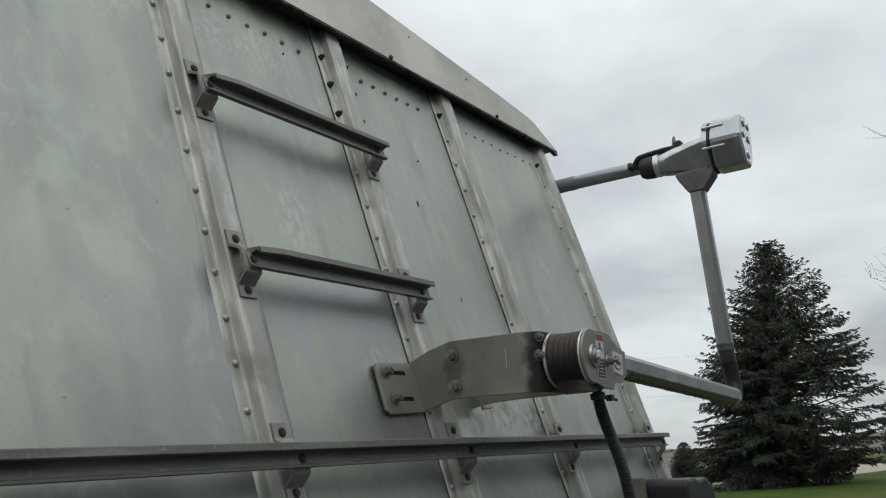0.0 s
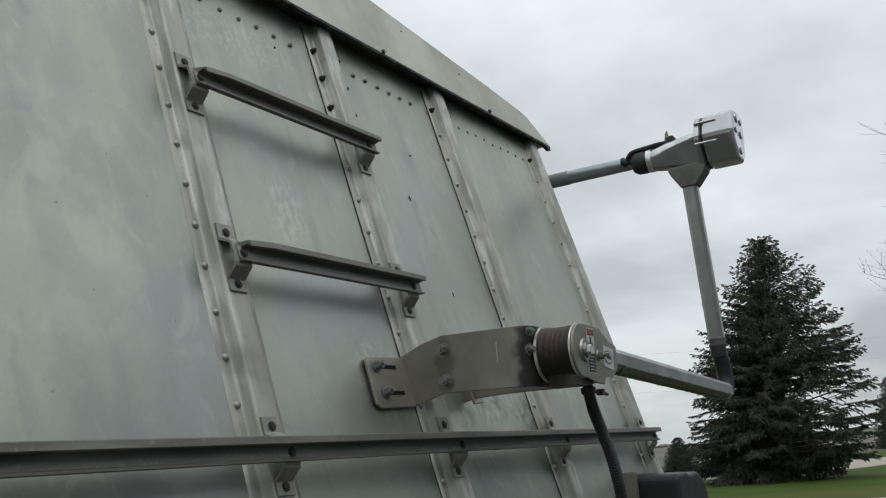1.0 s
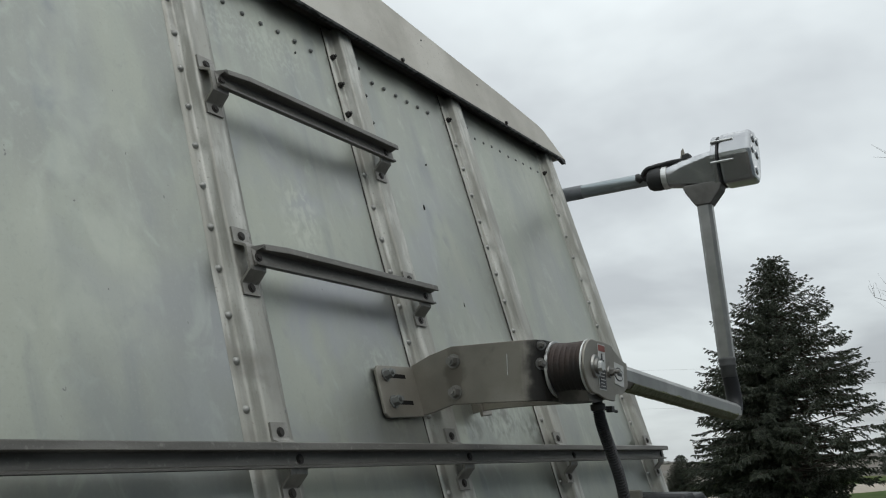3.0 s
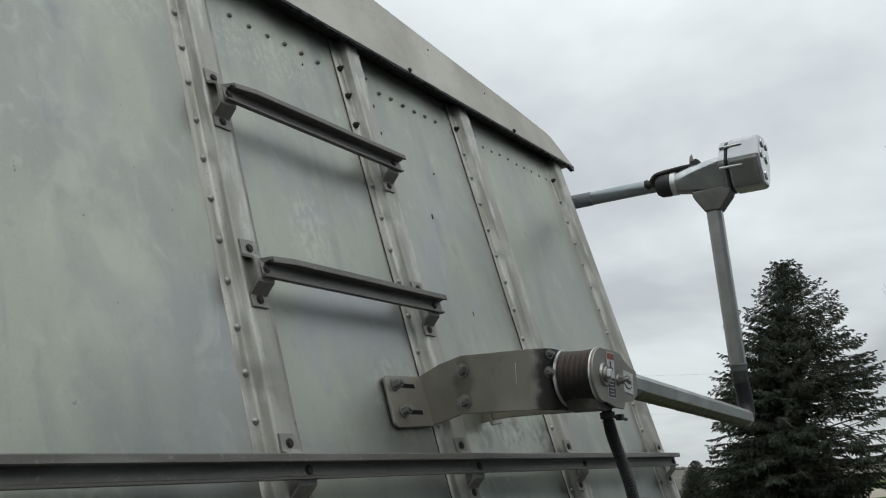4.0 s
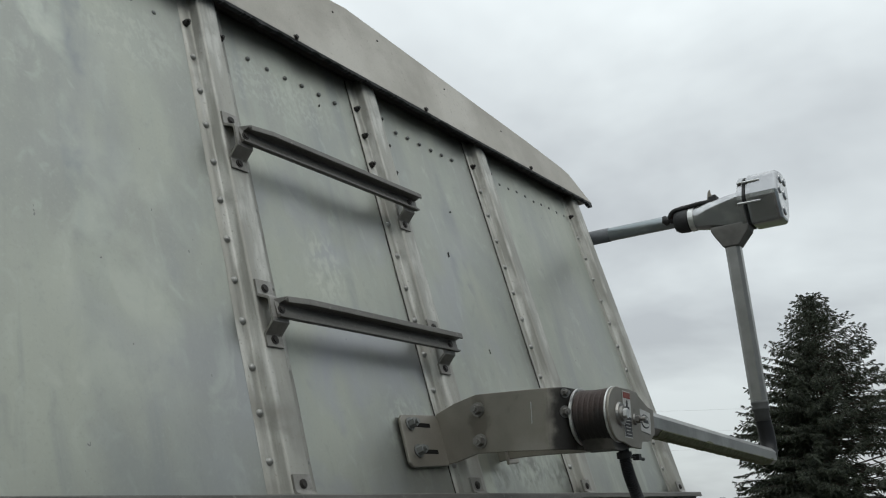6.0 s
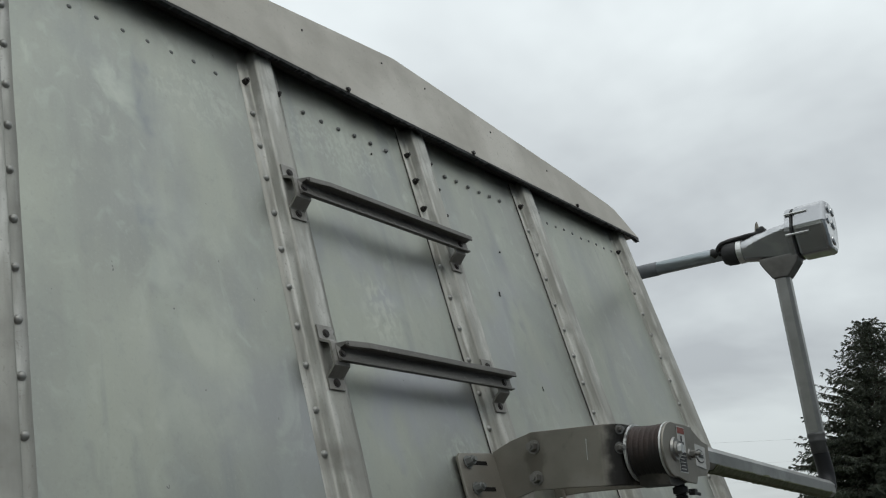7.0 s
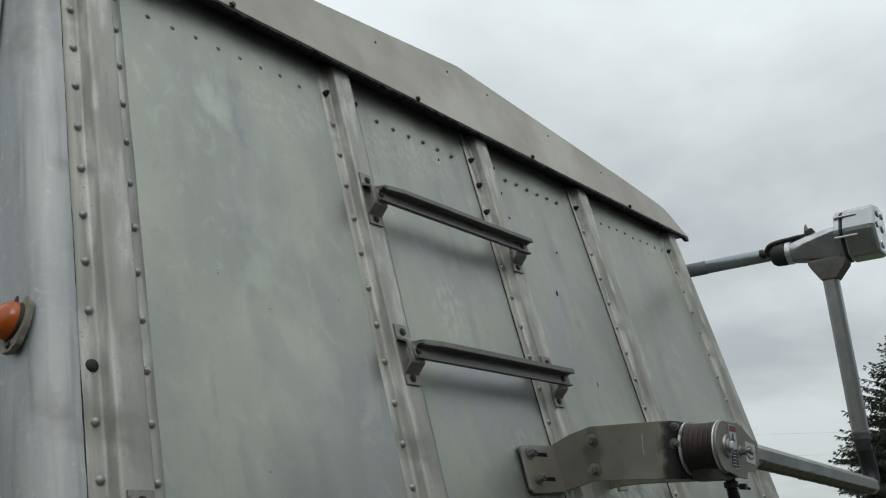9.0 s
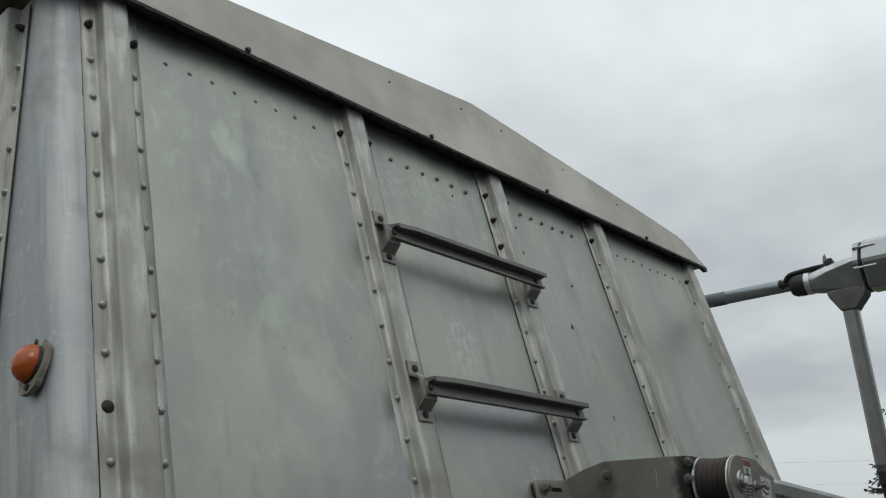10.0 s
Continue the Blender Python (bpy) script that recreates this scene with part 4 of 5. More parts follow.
def angle_bar(x0, x1, rounded, web=0.032):
    """A step: upright web below, tread standing out with a small lip. Local z = 0 is the tread's top."""
    prof = [(WEB, -web), (WEB - 0.009, -web - 0.001), (WEB - 0.0095, -web + 0.002), (WEB - 0.004, -web + 0.005), (WEB - 0.004, -0.0075), (-0.0665, -0.0068), (-0.0695, -0.0105), (-0.0725, -0.0095), (-0.0728, 0.0), (-0.071, 0.0018), (WEB, 0.0005)]
    bm = bmesh.new()
    n = max(8, int((x1 - x0) / 0.06))
    rows = []
    for k in range(n + 1):
        x = x0 + (x1 - x0) * k / n
        rows.append([bm.verts.new((x, y, z + 0.0006 * noise.noise(Vector((x * 5, y * 9, 7))))) for y, z in prof])
    if rounded:
        for i in (6, 7, 8, 9):
            rows[0][i].co.x += 0.016
            rows[0][i].co.y += 0.006
        for i in (4, 5):
            rows[0][i].co.x += 0.007
    for a, b in zip(rows, rows[1:]):
        for i in range(len(prof)):
            j = (i + 1) % len(prof)
            bm.faces.new((a[i], a[j], b[j], b[i]))
    bm.faces.new(rows[0])
    bm.faces.new(rows[-1][::-1])
    return bm


def standoff(parent, x, tall=0.0335):
    """A bent strap: a foot on the rib above and below, and a middle standing out to the step."""
    w = 0.018
    prof = [(-0.0260, tall + 0.012), (-0.0260, tall - 0.012), (-0.0275, tall - 0.016), (-0.0470, 0.004), (-0.0482, 0.0), (-0.0482, -0.031), (-0.0470, -0.037), (-0.0285, -0.049), (-0.0260, -0.052), (-0.0260, -0.072)]
    bm = bmesh.new()
    rows = [[bm.verts.new((x + s * w, y, z)) for s in (-1, 1)] for y, z in prof]
    for a, b in zip(rows, rows[1:]):
        bm.faces.new((a[0], a[1], b[1], b[0]))
    ob = part("bracket", bm, STRAP, parent, "bent strap bracket")
    sol = ob.modifiers.new("thickness", "SOLIDIFY")
    sol.thickness, sol.offset = 0.0045, 0
    for z, y in ((tall - 0.003, -0.0282), (-0.060, -0.0282), (-0.018, WEB - 0.004)):
        b = bmesh.new()
        rod(b, (x, y, z), (x, y - 0.0015, z), 0.0075, 14)
        rod(b, (x, y - 0.0015, z), (x, y - 0.0035, z), 0.005, 10)
        part("bolt", b, BOLT, ob)


def rung(z, label):
    root = thing("ladder_rung", label, "ladder rung", T @ Matrix.Translation((0, 0, z)), group="ladder rungs")
    part("step_bar", angle_bar(0.036, 0.548, True), RUNG, root)
    for x in (0.0455, 0.5220):
        standoff(root, x)
    return root


rung(-0.252, "dark grey angle ladder rung bolted across two ribs")
rung(-0.584, "dark grey angle ladder rung bolted below the other")


def rail():
    root = thing("step_rail", "long grey angle rail bolted across all the ribs", "rail", T @ pose(0, 0, -0.9055, 0, 0.77, 0))
    part("rail_bar", angle_bar(-0.60, 1.605, False, 0.0305), RUNG, root)
    for x in (-0.518, 0.0435, 0.5190, 0.9880, 1.5830):
        standoff(root, x)
    return root


rail()


def sheet_marks():
    """Small dark nicks in the sheets."""
    for x, z, w, h in MARKS:
        bm = bmesh.new()
        prism(bm, [(x - w, z - h), (x + w * 0.4, z - h * 0.8), (x + w, z + h * 0.7), (x, z + h), (x - w * 0.8, z + h * 0.3)], 0.0025, Matrix.Translation((0, -0.0018, 0)))
        part("nick", bm, HOLE, trailer, "dark nick in the sheet", T)


MARKS = ((-0.285, -0.535, 0.0005, 0.003), (-0.023, -0.559, 0.0008, 0.0035), (0.721, -0.328, 0.0022, 0.007), (0.791, -0.193, 0.0028, 0.0025), (0.776, -0.567, 0.0009, 0.006), (1.39, -0.11, 0.0035, 0.003), (-0.417, -0.241, 0.001, 0.0015), (0.36, -0.045, 0.0022, 0.003))
sheet_marks()


def long_scratch(points, width):
    """A raised, pale burr along an old scrape in a sheet."""
    bm = bmesh.new()
    line = spline([(x, -0.0022, z) for x, z in points], 30)
    sweep(bm, line, [width * (0.35 + 0.65 * abs(noise.noise(Vector((k * 0.9, 3, 1))))) for k in range(30)], 5)
    part("scratch", bm, SCRATCH, trailer, "pale slanting scratch in the sheet", T)


long_scratch([(-0.328, -0.173), (-0.312, -0.193), (-0.292, -0.227), (-0.275, -0.252)], 0.0016)
long_scratch([(-0.273, -0.277), (-0.270, -0.281), (-0.268, -0.287)], 0.0022)


# ---- marker lamp on the corner sheet ----
def marker_lamp():
    at = Matrix.Translation((-0.6255, 0.047, -0.614)) @ pose(0, 0, 0, 0, 0, -88) @ pose(0, 0, 0, -12, 0, 0) @ Matrix.Diagonal((0.92, 0.8, 0.92, 1))
    root = thing("marker_lamp", "amber dome marker lamp on a cracked tan gasket", "lamp", T @ at)
    bm = bmesh.new()
    pts = []
    for k in range(44):
        a = 2 * math.pi * k / 44
        w = 1 + 0.10 * noise.noise(Vector((math.cos(a) * 2, math.sin(a) * 2, 3))) + 0.06 * noise.noise(Vector((math.cos(a) * 6, math.sin(a) * 6, 8)))
        pts.append((0.035 * w * math.cos(a), 0.047 * w * math.sin(a)))
    prism(bm, pts, 0.010, Matrix.Translation((0, -0.008, 0)))
    part("gasket", bm, GASKET, root, "cracked tan rubber gasket")
    bm = bmesh.new()
    rod(bm, (0, -0.008, 0), (0, -0.014, 0), 0.0290, 24, 0.0275)
    part("rim", bm, BOLT, root, "dark rim")
    bm = bmesh.new()
    rings = []
    for f in (0.0, 0.12, 0.3, 0.5, 0.68, 0.84, 0.95):
        r = 0.0268 * math.sqrt(1 - f * f)
        y = -0.012 - 0.029 * f
        rings.append([bm.verts.new((r * math.cos(2 * math.pi * k / 24), y, 1.08 * r * math.sin(2 * math.pi * k / 24))) for k in range(24)])
    tip = bm.verts.new((0, -0.0415, 0))
    for a, b in zip(rings, rings[1:]):
        for k in range(24):
            bm.faces.new((a[k], a[(k + 1) % 24], b[(k + 1) % 24], b[k]))
    for k in range(24):
        bm.faces.new((rings[-1][k], rings[-1][(k + 1) % 24], tip))
    bm.faces.new(rings[0])
    part("lens", bm, AMBER, root, "orange plastic dome lens", smooth=True)
    for z in (0.0375, -0.0375):
        b = bmesh.new()
        rod(b, (0, -0.008, z), (0, -0.012, z), 0.005, 8)
        part("screw", b, BOLT, root)


marker_lamp()


# ---- arm bracket ----
def arm_bracket():
    root = thing("arm_bracket", "folded grey steel bracket holding the tarp arm's spring", "bracket")
    half = [(0.485, -0.208, 1.746, 1.845), (0.485, -0.25, 1.752, 1.862), (0.485, -0.30, 1.7655, 1.8745), (0.485, -0.37, 1.765, 1.8735), (0.485, -0.445, 1.763, 1.8725)]
    arc = [(0.521 - 0.036 * math.cos(radians(a)), -0.445 - 0.036 * math.sin(radians(a)), 1.763, 1.8725) for a in range(10, 91, 10)]
    left = half + arc
    right = [(1.105 - x + (0.080 if y > -0.23 else 0.070 if y > -0.28 else 0.05 if y > -0.33 else 0.025 if y > -0.40 else 0.0), y, lo + (0.012 if y > -0.28 else 0.0), hi + (0.016 if -0.38 < y < -0.24 else 0.0)) for x, y, lo, hi in left[::-1]]
    bm = strip(bmesh.new(), left + right, 0.006)
    ob = part("bracket_body", bm, PLATE, root, "bent plate with rounded nose")
    bev = ob.modifiers.new("edge", "BEVEL")
    bev.width, bev.segments, bev.limit_method, bev.angle_limit = 0.0015, 2, "ANGLE", radians(50)
    for mirror in (1, -1):
        bm = bmesh.new()
        foot = [(0.352, -0.752), (0.360, -0.743), (0.466, -0.739), (0.4745, -0.748), (0.4765, -0.832), (0.470, -0.8385), (0.360, -0.842), (0.350, -0.834)]
        if mirror < 0:
            foot = [(0.664, -0.745), (0.706, -0.745), (0.706, -0.836), (0.664, -0.840)]
        prism(bm, foot, 0.0065, Matrix.Translation((0, -0.0105 if mirror > 0 else -0.029, 0)))
        f = part("foot_plate", bm, PLATE, root, "flat foot with rounded corners", T)
        bev = f.modifiers.new("edge", "BEVEL")
        bev.width, bev.segments = 0.0015, 2
        if mirror > 0:
            for x, z in ((0.378, -0.761), (0.383, -0.812)):
                b = bmesh.new()
                box(b, x - 0.012, x + 0.062, -0.0112, -0.0098, z - 0.0045, z + 0.0035)
                part("slot", b, HOLE, f, "dark adjusting slot")
                b = bmesh.new()
                hex_bolt(b, (x, -0.011, z), 0.0095, 0.0125, 0.0125, stud=0.006)
                part("bolt", b, DULL_RIVET, f, "dull weathered bolt")
    for y, z in ((-0.305, 1.846), (-0.308, 1.788)):
        b = bmesh.new()
        hex_bolt(b, (0.4845, y, z), 0.0102, 0.0125, 0.0135, (-1, 0, 0), 0.004)
        part("bolt", b, STEEL, root, "washered bolt")
    for y, z, s in ((-0.4745, 1.829, 1.0), (-0.4765, 1.862, 0.8)):
        b = bmesh.new()
        hex_bolt(b, (0.504, y, z), 0.0075 * s, 0.009, 0.011 * s, Vector((-0.5, -0.86, 0)).normalized(), 0.004)
        part("bolt", b, STEEL, root, "nose bolt")
    b = bmesh.new()
    box(b, 0.4842, 0.4851, -0.4182, -0.4172, 1.812, 1.850)
    part("scratch", b, EDGE, root, "pale scratch in the paint")
    return root


arm_bracket()


# ---- swinging tarp arm ----
AXIS = Vector((0.553, 0, 1.822))
KNEE = Vector((1.716, -0.494, 1.787))
HEAD = Vector((1.708, -0.470, 2.434))


def tarp_crank():
    root = thing("tarp_crank", "galvanised two-part tarp crank with a coiled return spring", "tarp crank", Matrix())
    bm = bmesh.new()
    rod(bm, (AXIS.x, -0.4825, AXIS.z), (AXIS.x, -0.4875, AXIS.z), 0.0515, 40)
    part("flange", bm, EDGE, root, "bright worn disc", smooth=False)
    # spring coil: side-by-side turns
    bm = bmesh.new()
    path, rad = [], []
    n = 36
    for k in range(n + 1):
        u = k / n
        path.append((AXIS.x, -0.4875 - 0.062 * u, AXIS.z))
        rad.append(0.0462 + 0.0022 * (2 * u - 1) ** 2 - (0.0016 if k % 6 == 0 else 0.0))
    sweep(bm, path, rad, 40)
    part("spring_coil", bm, COIL, root, "rusty brown wound spring band", smooth=True)
    bm = bmesh.new()
    rod(bm, (AXIS.x, -0.5495, AXIS.z), (AXIS.x, -0.5525, AXIS.z), 0.0495, 40)
    part("flange", bm, EDGE, root, "bright worn disc edge")
    # outer plate that carries the lower arm
    tilt = math.atan2(KNEE.z - AXIS.z, KNEE.x - AXIS.x)
    turn = Matrix.Translation((AXIS.x, -0.5575, AXIS.z)) @ pose(0, 0, 0, 0, -math.degrees(tilt), 0) @ Matrix.Diagonal((0.88, 1.0, 0.92, 1.0))
    out = [(0.053 * math.cos(radians(a)), 0.053 * math.sin(radians(a))) for a in range(80, 281, 10)]
    out += [(0.055, -0.060), (0.100, -0.060), (0.107, -0.048), (0.107, 0.044), (0.097, 0.052), (0.055, 0.054)]
    bm = prism(bmesh.new(), out, 0.005)
    plate = part("arm_plate", bm, PLATE, root, "flat grey pivot plate", turn)
    bev = plate.modifiers.new("edge", "BEVEL")
    bev.width, bev.segments, bev.limit_method, bev.angle_limit = 0.0012, 2, "ANGLE", radians(40)
    # channel that clasps the arm
    bm = bmesh.new()
    cheek = [(0.085, -0.048), (0.165, -0.040), (0.196, -0.022), (0.196, 0.026), (0.165, 0.030), (0.112, 0.050), (0.085, 0.050)]
    prism(bm, cheek, 0.005, Matrix.Translation((0, 0.0055, 0)))
    prism(bm, cheek, 0.005, Matrix.Translation((0, 0.064, 0)))
    prism(bm, [(0.0, -0.05), (0.085, -0.048), (0.085, -0.044), (0.0, -0.046)], 0.062, Matrix.Translation((0, 0.007, 0)))
    box(bm, 0.085, 0.16, 0.0105, 0.064, 0.026, 0.030)
    part("arm_clasp", bm, PLATE, root, "folded clasp round the arm's end", turn)
    # housing under the spring
    bm = prism(bmesh.new(), [(-0.03, -0.03), (0.055, -0.035), (0.075, -0.058), (0.02, -0.068), (-0.012, -0.066)], 0.058, Matrix.Translation((0, 0.009, 0)))
    part("spring_tray", bm, GREASY_SHADED, root, "folded tray under the spring", turn)
    for x, z, r, h in ((0.002, 0.0, 0.0235, 0.004), (0.002, 0.0, 0.016, 0.008), (0.075, -0.004, 0.0115, 0.003)):
        b = bmesh.new()
        rod(b, (x, -0.0005, z), (x, -0.0005 - h, z), r, 24, r * 0.9)
        part("washer", b, STEEL, plate)
    b = bmesh.new()
    hex_bolt(b, (0.002, -0.008, 0.0), 0.0105, 0.007)
    part("bolt", b, EDGE, plate, "pale pivot bolt")
    b = bmesh.new()
    hex_bolt(b, (0.075, -0.003, -0.004), 0.0085, 0.009, stud=0.010)
    part("bolt", b, STEEL, plate)
    # warning decal: red head, white field with plain marks, dark text block in plain bars
    lab = Matrix.Translation((0.037, -0.0012, 0.0)) @ pose(0, 0, 0, 0, 0, 0)

    def card(x0, x1, z0, z1, y, mat, name, note=""):
        b = box(bmesh.new(), x0, x1, y - 0.0005, y, z0, z1)
        part(name, b, mat, plate, note, lab)

    card(-0.019, 0.019, -0.043, 0.047, 0.0008, WHITE, "warning_decal", "white warning decal")
    card(-0.017, 0.017, 0.033, 0.045, 0.0002, RED, "decal_band", "faded red band")
    card(-0.017, 0.017, -0.041, -0.003, 0.0002, INK, "decal_band", "dark text block")
    card(-0.004, 0.003, 0.004, 0.029, 0.0001, INK, "decal_mark", "plain dark mark")
    card(-0.012, 0.010, 0.012, 0.017, 0.0002, INK, "decal_mark", "plain dark mark")
    for k in range(5):
        card(-0.013, 0.011 - 0.004 * (k % 2), -0.0365 + 0.0065 * k, -0.0352 + 0.0065 * k, -0.0003, WHITE, "decal_bar", "bar of unreadable print")
    lab = Matrix.Translation((0.142, 0.0042, 0.0)) @ pose(0, 0, 0, 0, 4, 0)
    card(-0.030, 0.030, -0.024, 0.020, 0.0005, WHITE, "maker_decal", "white decal with a dark oval")
    b = bmesh.new()
    prism(b, [(0.023 * math.cos(2 * math.pi * k / 20), -0.002 + 0.014 * math.sin(2 * math.pi * k / 20)) for k in range(20)], 0.0006, Matrix.Translation((0, -0.0006, 0)))
    part("decal_mark", b, INK, plate, "dark oval", lab)
    b = bmesh.new()
    prism(b, [(0.0205 * math.cos(2 * math.pi * k / 20), -0.002 + 0.0115 * math.sin(2 * math.pi * k / 20)) for k in range(20)], 0.0006, Matrix.Translation((0, -0.0012, 0)))
    part("decal_mark", b, WHITE, plate, "pale bar in the oval", lab)
    card(-0.013, 0.013, -0.0055, 0.0015, -0.0016, INK, "decal_bar", "bar of unreadable print")
    # lower arm
    start = Vector((AXIS.x + 0.115, -0.521, AXIS.z + 0.002))
    d = (KNEE - start).normalized()
    end = KNEE - d * 0.012
    bm = square_tube(bmesh.new(), start, end, 0.048, 0.044, 0.011)
    arm = part("lower_arm", bm, ARM, root, "galvanised eight-sided tube")
    bm = bmesh.new()
    rod(bm, end + d * -0.002 + Vector((0, -0.0245, 0.006)), end + d * -0.002 + Vector((0, -0.0255, 0.006)), 0.003, 8)
    part("pin", bm, BOLT, arm)
    # mossy crust along the tube's lower edge
    bm = bmesh.new()
    n = 260
    rows = []
    for k in range(n + 1):
        p = start.lerp(end, 0.12 + 0.84 * k / n)
        s = 0.0022 + 0.0038 * max(0.0, noise.noise(Vector((k * 0.31, 1, 4)))) + 0.002 * max(0.0, noise.noise(Vector((k * 1.3, 2, 4))))
        up_side = 0.0 + 0.0045 * noise.noise(Vector((k * 0.06, 8, 1))) + 0.0015 * noise.noise(Vector((k * 0.5, 8, 1)))
        rows.append([bm.verts.new(p + Vector(v)) for v in ((0, -0.0245, -0.012 + up_side), (0, -0.0248, -0.0135), (0, -0.015, -0.0225 - s * 0.4), (0, -0.006, -0.0225 - s), (0, 0.010, -0.0225 - s * 0.7), (0, 0.0, -0.018))])
    for a, b in zip(rows, rows[1:]):
        for i in range(6):
            j = (i + 1) % 6
            bm.faces.new((a[i], a[j], b[j], b[i]))
    bm.faces.new(rows[0])
    bm.faces.new(rows[-1][::-1])
    part("algae_crust", bm, ALGAE, arm, "green algae and grime on the lower edge")
    # elbow
    d2 = (HEAD - KNEE).normalized()
    curve = [KNEE - d * 0.03, KNEE - d * 0.01, KNEE + d * 0.012 + d2 * 0.010, KNEE + d * 0.022 + d2 * 0.04, KNEE + d * 0.016 + d2 * 0.075, KNEE + d2 * 0.115]
    pts = spline(curve, 26)
    bm = sweep(bmesh.new(), pts, [0.0225] * 26, 20)
    part("elbow", bm, PLASTIC, root, "black bent elbow", smooth=True)
    base = KNEE + d2 * 0.1
    bm = bmesh.new()
    sweep(bm, [base + d2 * s for s in (0, 0.002, 0.028, 0.031, 0.036, 0.042, 0.050, 0.056, 0.058)], [0.019, 0.0225, 0.0215, 0.0245, 0.0255, 0.0225, 0.0255, 0.0245, 0.02], 24)
    part("collar", bm, SLEEVE, root, "dark grey ribbed collar", smooth=True)
    bm = square_tube(bmesh.new(), base + d2 * 0.05, HEAD + d2 * 0.03, 0.044, 0.040, 0.009)
    part("upper_arm", bm, ARM, root, "galvanised eight-sided tube")
    return root


tarp_crank()


# ---- motor at the arm's head ----
TUBE_X, TUBE_Z = 1.770, 2.547


def tarp_motor():
    root = thing("tarp_motor", "cast aluminium tarp motor with a gearbox head", "motor")
    x, z = HEAD.x, HEAD.z + 0.085
    # mounting lug over the arm, narrowing downwards on all sides
    bm = bmesh.new()
    rows = []
    for h, y0, y1, w in ((-0.028, -0.024, 0.022, 0.0245), (0.014, -0.058, 0.048, 0.028), (0.028, -0.062, 0.054, 0.029), (0.040, -0.062, 0.054, 0.029)):
        rows.append([bm.verts.new((x + p * w, HEAD.y + q, HEAD.z + h)) for p, q in ((-1, y0), (1, y0), (1, y1), (-1, y1))])
    for p, q in zip(rows, rows[1:]):
        for k in range(4):
            bm.faces.new((p[k], p[(k + 1) % 4], q[(k + 1) % 4], q[k]))
    bm.faces.new(rows[0])
    bm.faces.new(rows[-1][::-1])
    ob = part("mount", bm, LUG_SHADED, root, "cast mounting lug over the arm")
    bev = ob.modifiers.new("edge", "BEVEL")
    bev.width, bev.segments = 0.004, 2
    # motor body: round at the boot, many-sided at the gearbox
    bm = bmesh.new()
    rings = []
    flats = ((-0.945, -0.326, 0.037), (0.945, -0.326, 0.037), (0.0, 1.0, 0.048), (0.0, -1.0, 0.046))
    segs = 120
    for k in range(25):
        y, r = -0.366 - 0.152 * k / 24, 0.0345 + 0.0235 * (k / 24) ** 0.85
        ring = []
        for i in range(segs):
            p, q = r * math.cos(2 * math.pi * i / segs), r * math.sin(2 * math.pi * i / segs)
            cut = min([1.0] + [d / (p * u + q * v) for u, v, d in flats if p * u + q * v > d])
            ring.append(bm.verts.new((x + p * cut, y, z + q * cut)))
        rings.append(ring)
    for a, b in zip(rings, rings[1:]):
        for k in range(segs):
            bm.faces.new((a[k], a[(k + 1) % segs], b[(k + 1) % segs], b[k]))
    bm.faces.new(rings[0])
    bm.faces.new(rings[-1][::-1])
    part("motor_body", bm, CAST, root, "tapered cast motor barrel")
    bm = bmesh.new()
    sweep(bm, [(x, -0.300, z), (x, -0.303, z), (x, -0.315, z), (x, -0.34, z), (x, -0.352, z)], [0.012, 0.028, 0.035, 0.0365, 0.0345], 24)
    part("boot", bm, RUBBER, root, "black rubber boot", smooth=True)
    bm = bmesh.new()
    rod(bm, (x, -0.352, z), (x, -0.368, z), 0.0366, 28)
    part("band", bm, EDGE, root, "bright clamping band")
    # gearbox: two halves with a dark joint
    prof = [(-0.028, -0.060), (0.040, -0.060), (0.066, -0.036), (0.084, 0.02), (0.084, 0.064), (0.066, 0.094), (0.030, 0.105), (-0.014, 0.098), (-0.034, 0.084), (-0.062, 0.026), (-0.060, 0.014)]
    for y0, y1, k, name in ((-0.531, -0.513, 0.97, "gearbox_back"), (-0.632, -0.535, 1.0, "gearbox_cover")):
        bm = prism(bmesh.new(), [(x + k * p, z + k * q) for p, q in prof], y1 - y0, Matrix.Translation((0, y0, 0)))
        ob = part(name, bm, CAST, root, "cast gearbox half with rounded edges")
        bev = ob.modifiers.new("edge", "BEVEL")
        bev.width, bev.segments, bev.limit_method, bev.angle_limit = (0.012 if k == 1.0 else 0.004), 3, "ANGLE", radians(50)
        if k == 1.0:
            cover = ob
    bm = prism(bmesh.new(), [(x + 0.955 * p, z + 0.955 * q) for p, q in prof], 0.006, Matrix.Translation((0, -0.536, 0)))
    part("gasket", bm, RUBBER, root, "dark joint between the halves")
    # raised bosses on the outer face
    for px, pz, r in ((-0.002, 0.072, 0.017), (0.045, 0.074, 0.016), (-0.024, 0.032, 0.015), (0.030, 0.030, 0.019), (0.008, -0.026, 0.018)):
        b = bmesh.new()
        sweep(b, [(x + px, y, z + pz) for y in (-0.628, -0.6325, -0.6355, -0.636)], [r * 0.9, r * 0.9, r * 0.72, r * 0.4], 18)
        part("boss", b, CAST, cover, smooth=True)
    for pz in (0.070, 0.0):
        b = bmesh.new()
        px = -0.043 if pz > 0.05 else -0.060
        rod(b, (x + px, -0.516, z + pz), (x + px, -0.582, z + pz), 0.0038, 8, 0.0024)
        part("bolt", b, EDGE, root, "slender bright bolt")
